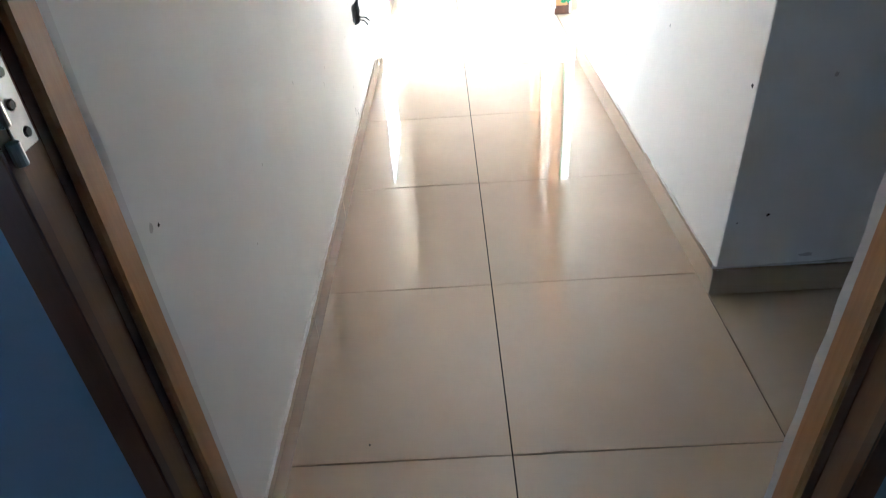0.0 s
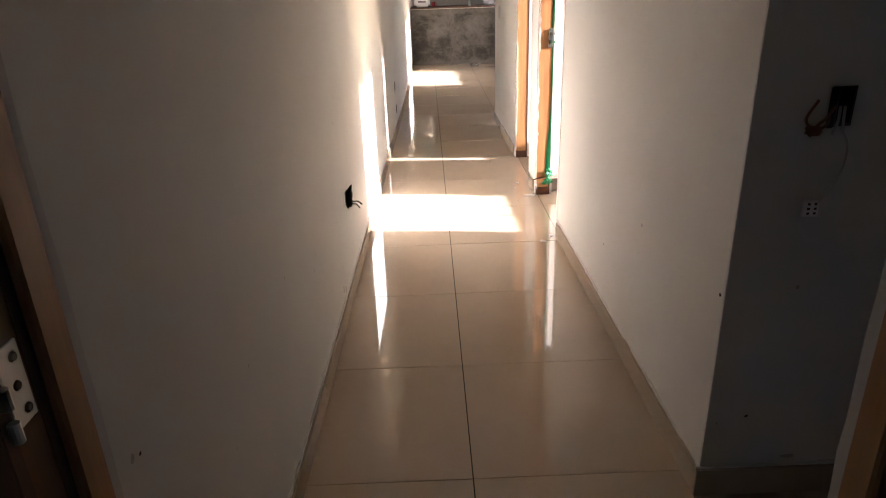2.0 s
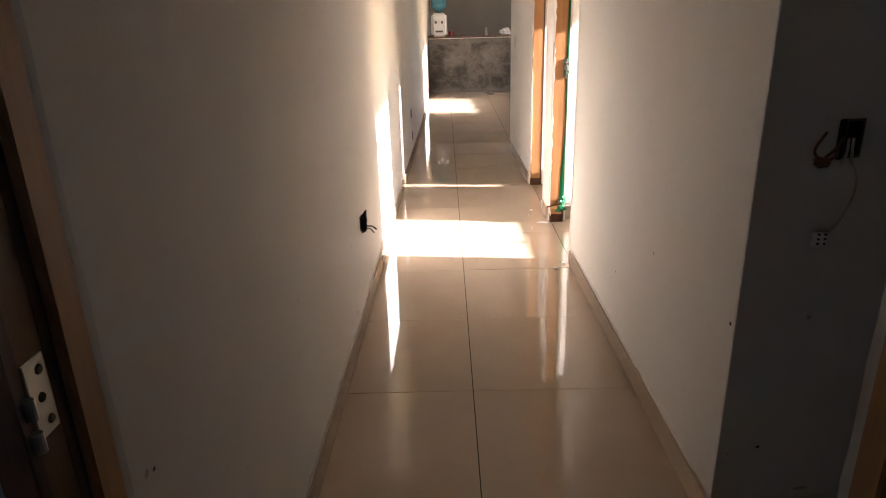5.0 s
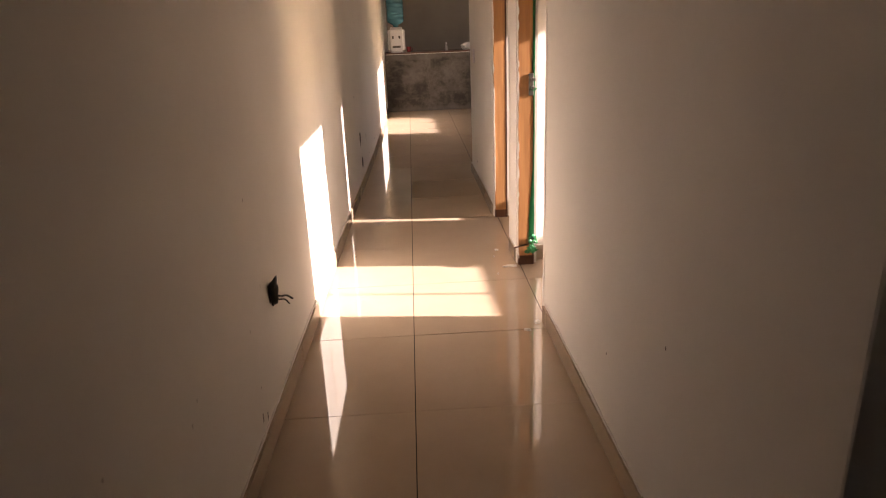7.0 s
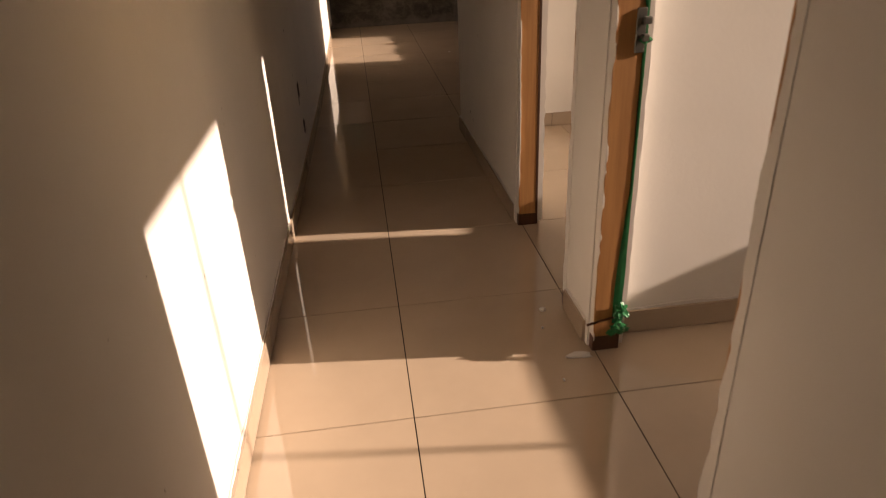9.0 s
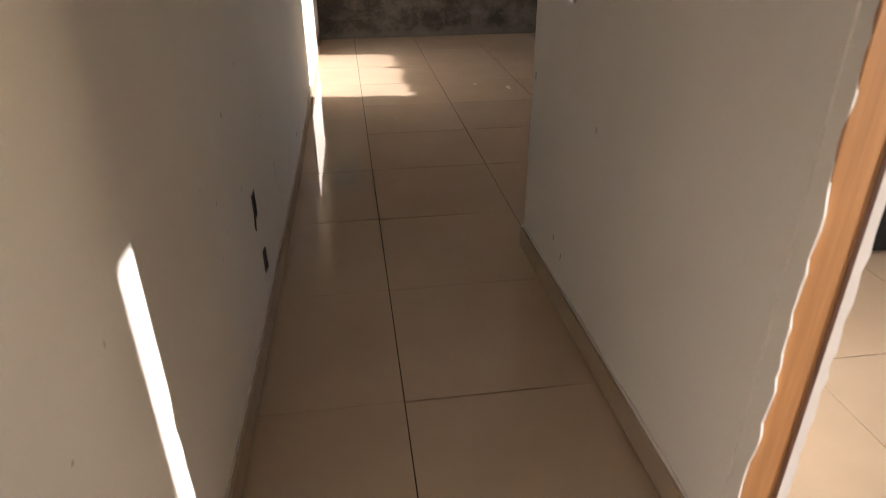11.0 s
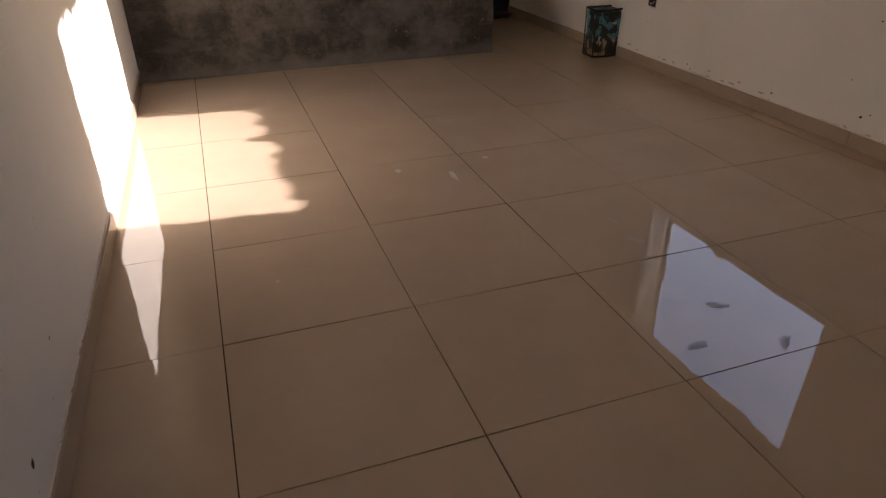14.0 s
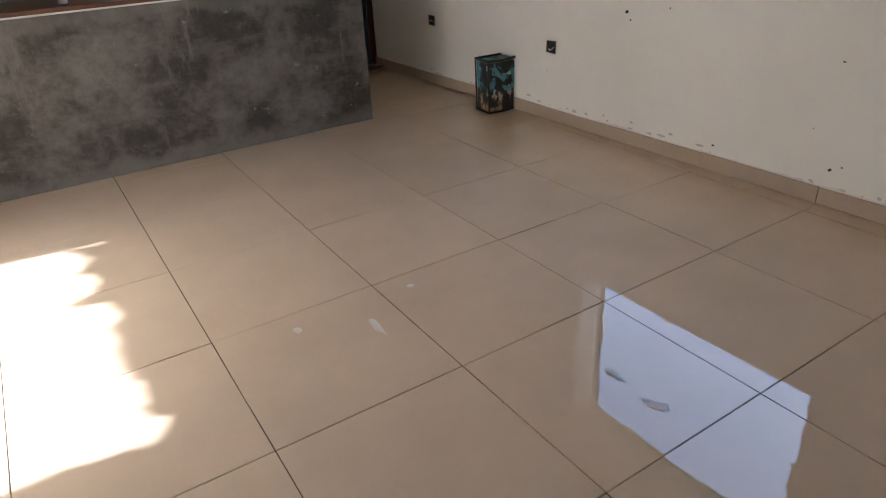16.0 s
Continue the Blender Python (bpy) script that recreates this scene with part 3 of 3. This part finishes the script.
for sy in (-0.078, 0.078):
    part("handle", tube(curve_points([(-0.055, sy, 0.33), (-0.04, sy * 1.1, 0.285), (0.0, sy * 1.12, 0.262), (0.04, sy * 1.1, 0.285), (0.055, sy, 0.33)]), 0.006), BLACK, tote, "hanging black handle")

# ---- black case with clothes in the second side room ----
case = thing("black_case", pose(1.90, 4.87, 0.0, 0, 0, 1), "upright black fabric case against the wall", "case")
bm = box((-0.175, -0.085, 0.004), (0.175, 0.085, 0.385), 0.018, segments=2)
part("shell", bm, CASE, case)
for cx in (-1, 1):
    part("corner_guard", box((cx * 0.178 - 0.012, -0.089, 0.0), (cx * 0.178 + 0.012, -0.05, 0.04), 0.006), BLACK, case, "scuffed corner guard")
part("zip", tube([(-0.172, -0.088, 0.30), (0.0, -0.09, 0.302), (0.172, -0.088, 0.30)], 0.003), DARKMETAL, case)


def drape(w, d, drop, seed, cols=40, rows=28):
    """A crumpled cloth lying over the top of the case and hanging down in front."""
    bm = bmesh.new()
    g = []
    for j in range(rows + 1):
        row = []
        for i in range(cols + 1):
            u, v = i / cols - 0.5, j / rows
            x = u * w * (1.0 - 0.25 * v * abs(u))
            hang = max(0.0, v - 0.5) * 2
            y = d * (0.5 - min(v, 0.5) * 2) - 0.012 * hang
            z = -hang * drop * (1 - 1.5 * u * u) * (1 + 0.3 * noise.noise(Vector((u * 5, seed, 0))))
            z += 0.085 * (1 - (2 * u) ** 2) * math.sin(math.pi * min(1, v * 1.3)) if v < 0.77 else 0
            fold = noise.noise(Vector((u * 6 + seed, v * 4, 1.0)))
            fine = abs(noise.noise(Vector((u * 15, v * 11 + seed, 4.0))))
            row.append(bm.verts.new((x + 0.012 * fold, y - 0.018 * fine * (1 if hang else 0.3), z + 0.035 * abs(fold) + 0.02 * fine)))
        g.append(row)
    for j in range(rows):
        for i in range(cols):
            bm.faces.new((g[j][i], g[j][i + 1], g[j + 1][i + 1], g[j + 1][i]))
    bmesh.ops.solidify(bm, geom=list(bm.faces), thickness=0.004)
    return bm


cloth = thing("jacket", pose(1.84, 4.865, 0.392, 0, 0, 3), "crumpled taupe jacket draped over the black case", "clothes")
part("body", drape(0.34, 0.20, 0.13, 2.0), CLOTHA, cloth, smooth=True)
part("collar", lump((0.075, 0.05, 0.05), 7.0, 0.6, 2.0), CLOTHA, cloth, smooth=True).location = (-0.02, 0.03, 0.06)
cloth2 = thing("trousers", pose(1.985, 4.875, 0.390, 0, 14, -8), "dark brown bundled trousers on the case", "clothes")
part("body", lump((0.13, 0.095, 0.062), 11.0, 0.45, 2.2, 5), CLOTHB, cloth2, smooth=True)

# ---- end door and cloth by the kitchen ----
door_4 = thing("door_4", pose(2.60, BACK_Y - 0.045, 0), "dark blue painted closed back door", "door", kind="structure")
part("leaf", box((-0.36, 0.0, 0.012), (0.36, 0.036, 2.08), 0.003), BLUE, door_4)
for px in (-0.41, 0.39):
    part("jamb", box((px - 0.03, -0.012, 0.0), (px + 0.028, 0.043, 2.11), 0.003), DWOOD, door_4, "dark wooden jamb")
part("handle", tube([(-0.30, -0.004, 1.02), (-0.30, -0.045, 1.02), (-0.19, -0.048, 1.02)], 0.008), STEEL, door_4, "steel lever handle")
rag = thing("floor_cloth", pose(2.83, 10.98, 0.0, 0, 0, 20), "dark brown rag lying on the tiles", "cloth")
part("body", lump((0.17, 0.09, 0.03), 5.0, 0.5, 2.4), CLOTHB, rag, smooth=True)


# ---- sockets, switch, wires ----
def socket_box(name, m, w, h, label, face=True):
    """An open wall box: m has its z axis pointing out of the wall."""
    e = thing(name, m, label, "socket box")
    bm = bmesh.new()
    o = [(-w / 2, -h / 2), (w / 2, -h / 2), (w / 2, h / 2), (-w / 2, h / 2)]
    i = [(x * 0.82, y * 0.86) for x, y in o]
    vo = [bm.verts.new((x + random.uniform(-.003, .003), y + random.uniform(-.003, .003), 0.003)) for x, y in o]
    vi = [bm.verts.new((x, y, 0.0045)) for x, y in i]
    vb = [bm.verts.new((x, y, 0.0012)) for x, y in i]
    for k in range(4):
        bm.faces.new((vo[k], vo[(k + 1) % 4], vi[(k + 1) % 4], vi[k]))
        bm.faces.new((vi[k], vi[(k + 1) % 4], vb[(k + 1) % 4], vb[k]))
    part("rim", bm, DARKMETAL, e, "plaster-stained box rim")
    part("cavity", box((-w / 2 * 0.83, -h / 2 * 0.87, -0.001), (w / 2 * 0.83, h / 2 * 0.87, 0.0016)), HOLE, e, "dark open cavity")
    return e


def on_wall(x, y, z, normal):
    """A pose on an upright wall with local z along the normal and local y up."""
    nz = Vector(normal).normalized()
    ny = Vector((0, 0, 1))
    nx = ny.cross(nz)
    m = Matrix((nx, ny, nz)).transposed().to_4x4()
    return Matrix.Translation((x, y, z)) @ m


LN, RN = (1, -0.0168, 0), (-1, -0.0088, 0)
sb = socket_box("socket_box", on_wall(left_x(1.26) - SK, 1.262, 0.455, LN), 0.036, 0.07, "open wall box with dark cables sticking out")
part("plug", lump((0.016, 0.045, 0.016), 4.0, 0.5, 2.0, 3), BLACK, sb, "black taped cable bundle", smooth=True).location = (0, 0.0, 0.004)
part("cable", tube(curve_points([(0.005, -0.005, 0.005), (0.022, -0.022, 0.03), (0.045, -0.030, 0.045), (0.062, -0.050, 0.062)]), 0.0035), BLACK, sb)
part("cable", tube(curve_points([(0.0, -0.012, 0.005), (0.014, -0.030, 0.025), (0.035, -0.040, 0.04), (0.048, -0.062, 0.052)]), 0.003), BLACK, sb)
part("flap", lathe([(0.016, 0.0), (0.012, 0.02), (0.005, 0.045), (0.001, 0.055)], 7), BLACK, sb, "torn black cover flap").matrix_basis = pose(-0.002, 0.012, 0.010, -68, 0, 0)
for yy, zz, w, h in ((4.66, 0.425, 0.05, 0.085), (4.71, 0.21, 0.05, 0.08)):
    socket_box("socket_box", on_wall(left_x(yy) - SK, yy, zz, LN), w, h, "open wall box in the corridor wall")
s1 = socket_box("socket_box", on_wall(out_x(8.93) + SK, 8.93, 0.45, (-1, -0.0245, 0)), 0.085, 0.075, "open wall box above the living room skirting")
part("cable", tube(curve_points([(-0.02, -0.01, 0.002), (-0.005, -0.02, 0.012), (0.012, -0.012, 0.012), (0.02, 0.0, 0.002)]), 0.003), WIREW, s1)
s2 = socket_box("socket_box", on_wall(out_x(10.23) + SK, 10.23, 0.475, (-1, -0.0245, 0)), 0.085, 0.075, "open wall box near the kitchen")
part("cable", tube(curve_points([(-0.02, -0.01, 0.002), (0.0, 0.006, 0.012), (0.02, -0.012, 0.003)]), 0.003), WIREW, s2)

hb = socket_box("socket_box", on_wall(0.806, HALL_Y + SK, 1.056, (0, -1, 0)), 0.040, 0.085, "open wall box with loose red and white wires")
part("tape", box((-0.036, -0.046, 0.001), (-0.021, 0.042, 0.012), 0.003), BLACK, hb, "black taped strip")
for k, keys in enumerate((((-0.03, -0.02, 0.004), (-0.05, -0.035, 0.03), (-0.075, -0.042, 0.03), (-0.095, -0.02, 0.03), (-0.075, 0.02, 0.03)),
                          ((-0.02, 0.01, 0.004), (-0.045, -0.015, 0.025), (-0.07, -0.035, 0.03)),
                          ((-0.01, 0.0, 0.004), (-0.02, -0.03, 0.02), (-0.028, -0.058, 0.02)),
                          ((0.0, 0.0, 0.004), (-0.008, -0.03, 0.02), (-0.004, -0.055, 0.02)))):
    part("wire", tube(curve_points(keys), 0.0032), WIREC if k < 2 else WIREW, hb)
part("wire_joint", lump((0.018, 0.012, 0.010), 2.0, 0.5, 2.0, 3), WIREC, hb, "red taped wire joint", smooth=True).location = (-0.075, -0.045, 0.024)
part("wire", tube(curve_points([(-0.005, -0.045, 0.01), (0.012, -0.08, 0.018), (0.012, -0.13, 0.02), (-0.008, -0.185, 0.02), (-0.024, -0.212, 0.016)]), 0.002), WIREW, hb, "thin white wire")
part("terminal_block", box((-0.056, -0.247, 0.004), (-0.020, -0.210, 0.018), 0.003), WPLAST, hb, "white terminal block")
for i in range(2):
    for j in range(3):
        part("screw_hole", box((-0.049 + 0.015 * i, -0.240 + 0.011 * j, 0.0175), (-0.043 + 0.015 * i, -0.235 + 0.011 * j, 0.0188)), HOLE, hb)

sw = thing("light_switch", on_wall(right_x(4.715) + SK, 4.715, 1.034, RN), "pale two-gang light switch plate on the wall", "switch")
bm = box((-0.036, -0.058, 0.0), (0.036, 0.058, 0.009), 0.004, segments=2)
part("plate", bm, SWITCH, sw)
part("rocker", box((-0.013, -0.030, 0.0085), (0.013, -0.002, 0.0115), 0.0015), SWITCH, sw)
part("rocker", box((-0.013, 0.004, 0.0085), (0.013, 0.032, 0.0115), 0.0015), SWITCH, sw)
for zz in (-0.0315, 0.033):
    part("shadow_gap", box((-0.014, zz - 0.0008, 0.0088), (0.014, zz + 0.0008, 0.0098)), DARKMETAL, sw)

# ---- green film, lock and tie on the first door's jamb ----
gx = right_x(2.2) + 0.100
gf = thing("green_film", Matrix.Identity(4), "torn green plastic film hanging down the door jamb", "plastic film")
bm, prev = bmesh.new(), None
for k in range(61):
    z = 0.10 + k * 0.032
    if z > 2.0:
        break
    w = 0.008 + 0.004 * abs(noise.noise(Vector((0, 0, z * 5)))) + max(0.0, min(0.020, (0.56 - z) * 0.07)) + (0.005 if z > 1.05 else 0)
    x0 = gx - 0.001 - w + 0.003 * noise.noise(Vector((z * 9, 1, 0)))
    y0 = 2.6046 + 0.0004 * noise.noise(Vector((z * 13, 4, 0)))
    row = [bm.verts.new((x0, y0, z)), bm.verts.new((x0 + w * 0.5, y0 - 0.001 - 0.0008 * noise.noise(Vector((z * 21, 0, 0))), z)), bm.verts.new((x0 + w, y0 + 0.0006 * noise.noise(Vector((z * 17, 2, 0))), z))]
    if prev:
        for q in range(2):
            bm.faces.new((prev[q], prev[q + 1], row[q + 1], row[q]))
    prev = row
bmesh.ops.solidify(bm, geom=list(bm.faces), thickness=0.0015)
part("strip", bm, GREEN, gf)
part("knot", lump((0.022, 0.018, 0.03), 6.0, 0.8, 2.2, 3), GREEN, gf).location = (gx - 0.010, 2.585, 0.125)
bm = lump((0.030, 0.010, 0.026), 9.0, 0.9, 2.5, 3)
part("torn_end", bm, GREEN, gf).location = (gx - 0.020, 2.572, 0.075)
part("tie", ragged((right_x(2.6) - 0.006, 2.6035, 0.10), (gx, 2.6035, 0.125), (0, 0, 1), 0.009, 0.002, 0.02, 0.3, 3), DWOOD, gf, "dark tie band round the jamb")
lk = thing("strike_plate", pose(gx - 0.022, 2.6035, 0.985), "tarnished metal lock strike on the jamb", "lock strike")
part("plate", box((-0.012, -0.003, -0.06), (0.014, 0.0025, 0.05), 0.002), DARKMETAL, lk)
part("keeper", box((0.0, -0.022, -0.03), (0.018, -0.003, -0.012), 0.003), DARKMETAL, lk)
part("keeper", box((0.0, -0.022, 0.012), (0.022, -0.003, 0.03), 0.003), DARKMETAL, lk)
part("film_scrap", lump((0.014, 0.01, 0.016), 8.0, 0.8, 2.0, 2), GREEN, lk, "scrap of green film").location = (0.012, -0.014, -0.04)

# ---- chips of filler on the floor by the jambs ----
for k, (x, y, sx, sy) in enumerate(((0.545, 2.59, 0.05, 0.016), (0.50, 2.87, 0.014, 0.012), (0.555, 1.86, 0.02, 0.014), (0.47, 2.76, 0.005, 0.004), (0.46, 2.48, 0.006, 0.003), (0.50, 1.79, 0.018, 0.014))):
    e = thing("filler_crumb", pose(x, y, 0.0, 0, 0, 30 * k), "crumb of dried filler on the tiles", "debris", "crumbs by the door jambs")
    part("body", lump((sx, sy, 0.006), k * 3.1, 0.5, 1.6, 2), CAULK, e)


# ---- chips and scuffs in the paint ----
def chip(wall_ob, m, w, h, seed, mat=None):
    rnd = random.Random(seed)
    bm = bmesh.new()
    n = 9
    c = bm.verts.new((0, 0, 0.0014))
    ring = []
    for k in range(n):
        a = k * math.tau / n
        f = rnd.uniform(0.55, 1.2)
        ring.append(bm.verts.new((math.cos(a) * w / 2 * f, math.sin(a) * h / 2 * f, 0.0006)))
    for k in range(n):
        bm.faces.new((c, ring[k], ring[(k + 1) % n]))
    bm.transform(m)
    part("paint_chip", bm, mat or HOLE, wall_ob)


SMUDGE = plaster("scuffed_paint", (0.52, 0.48, 0.43), (0.42, 0.38, 0.34))
chips = [  # wall, along it, height, and size
    ("L", 4.686, 0.842, .008, .010), ("L", 6.41, 0.262, .010, .010), ("L", 6.07, 0.19, .016, .030), ("L", 5.16, 0.353, .005, .10), ("L", 4.42, 0.777, .010, .018), ("L", 5.395, 0.16, .010, .012),
    ("L", 4.642, 0.378, .045, .070), ("L", 4.752, 0.166, .020, .040), ("L", 0.995, 0.143, .010, .04), ("L", 1.047, 0.117, .010, .04), ("L", -0.752, 0.743, .007, .008),
    ("R", 4.706, 0.216, .006, .030), ("R", 4.623, 0.186, .006, .035), ("R", 5.03, 0.69, .010, .030), ("R", 0.529, 0.558, .007, .012), ("R", 0.961, 0.318, .006, .010), ("R", -0.07, 0.599, .014, .014),
    ("H", 0.711, 0.253, .010, .010), ("H", 0.636, 0.233, .005, .005),
    ("O", 8.367, 0.701, .025, .022), ("O", 8.34, 0.665, .012, .010), ("O", 8.097, 0.743, .008, .012), ("O", 7.23, 0.613, .014, .008), ("O", 7.189, 0.161, .016, .018), ("O", 7.142, 0.185, .010, .010),
    ("O", 7.293, 0.322, .006, .008), ("O", 7.756, 0.128, .018, .012), ("O", 8.482, 0.122, .012, .010), ("O", 8.966, 0.304, .010, .008), ("O", 8.92, 0.31, .005, .005)]
for k, (side, s, z, w, h) in enumerate(chips):
    if side == "L":
        chip(wall_left, on_wall(left_x(s) - SK, s, z, LN), w, h, k)
    elif side == "R":
        chip(wall_right, on_wall(right_x(s) + SK, s, z, RN), w, h, k)
    elif side == "H":
        chip(wall_hall, on_wall(s, HALL_Y + SK, z, (0, -1, 0)), w, h, k)
    else:
        chip(wall_outer, on_wall(out_x(s) + SK, s, z, (-1, -0.0245, 0)), w, h, k)
for k, (s, z, w, h) in enumerate(((4.52, 0.536, .012, .025), (-0.773, 0.751, .014, .016), (5.6, 0.22, .01, .04), (5.0, 0.6, .02, .012))):
    chip(wall_left, on_wall(left_x(s) - SK, s, z, LN), w, h, 60 + k, SMUDGE)
chip(wall_right, on_wall(right_x(4.432) + SK, 4.432, 0.684, RN), 0.014, 0.022, 70, SMUDGE)
chip(wall_hall, on_wall(0.782, HALL_Y + SK, 0.624, (0, -1, 0)), 0.010, 0.016, 71, SMUDGE)
chip(wall_hall, on_wall(0.842, HALL_Y + SK, 0.118, (0, -1, 0)), 0.05, 0.012, 72, SMUDGE)
chip(wall_bedroom, on_wall(0.425, -1.03, 0.60, (0, -1, 0)), 0.02, 0.16, 73)
rnd = random.Random(11)
for k in range(46):
    s = rnd.uniform(6.6, 10.3)
    chip(wall_outer, on_wall(out_x(s) + SK, s, 0.085 + abs(rnd.gauss(0, 0.02)), (-1, -0.0245, 0)), rnd.uniform(0.01, 0.05), rnd.uniform(0.005, 0.02), 100 + k, SMUDGE)
for k in range(40):
    s = rnd.uniform(-0.5, 7.0)
    chip(wall_left, on_wall(left_x(s) - SK, s, rnd.uniform(0.1, 0.9), LN), rnd.uniform(0.003, 0.010), rnd.uniform(0.004, 0.015), 200 + k, SMUDGE)

for k, (x, y, w, h) in enumerate(((0.862, 7.69, 0.03, 0.055), (1.088, 7.55, 0.035, 0.12), (1.311, 7.707, 0.035, 0.03), (-0.318, -0.555, 0.006, 0.006), (0.20, 6.9, 0.02, 0.02))):
    chip(floor, pose(x, y, 0.0012), w, h, 300 + k, SMUDGE if k != 3 else HOLE)
DULL = plain("dull_smear", (0.50, 0.43, 0.36), 0.22, 0, 40, 0.2, 0.05)
for k, (x, y) in enumerate(((1.535, 6.901), (1.534, 6.742), (1.53, 6.73), (1.525, 6.274), (1.34, 6.12), (1.588, 6.045))):
    chip(floor, pose(x, y, 0.0012, 0, 0, 25 * k), 0.035, 0.085, 320 + k, DULL)
chip(floor, pose(2.386, 8.183, 0.0012), 0.06, 0.05, 310, DULL)

# ---- floor tiles, each a little out of level ----
T = 0.6
rnd = random.Random(21)
tile_meshes = {}


def tile_mesh():
    bm = bmesh.new()
    h, e = T / 2 - 0.0017, 0.0003
    lo = [bm.verts.new((x, y, -0.009)) for x, y in ((-h, -h), (h, -h), (h, h), (-h, h))]
    mid = [bm.verts.new((x, y, -e)) for x, y in ((-h, -h), (h, -h), (h, h), (-h, h))]
    k = h - e
    hi = [bm.verts.new((x, y, 0.0)) for x, y in ((-k, -k), (k, -k), (k, k), (-k, k))]
    bm.faces.new(hi)
    for p, q in ((lo, mid), (mid, hi)):
        for i in range(4):
            bm.faces.new((p[i], p[(i + 1) % 4], q[(i + 1) % 4], q[i]))
    me = bpy.data.meshes.new("floor_tile")
    bmesh.ops.recalc_face_normals(bm, faces=bm.faces)
    bm.to_mesh(me)
    bm.free()
    me.materials.append(TILE)
    return me


TM = tile_mesh()
for i in range(-1, 6):
    for j in range(-3, 19):
        ob = new("floor_tile", TM)
        ob.parent = floor
        ob.matrix_basis = pose((i + 0.5) * T, (j + 0.5) * T, 0.0, rnd.gauss(0, 0.10), rnd.gauss(0, 0.10), 0)
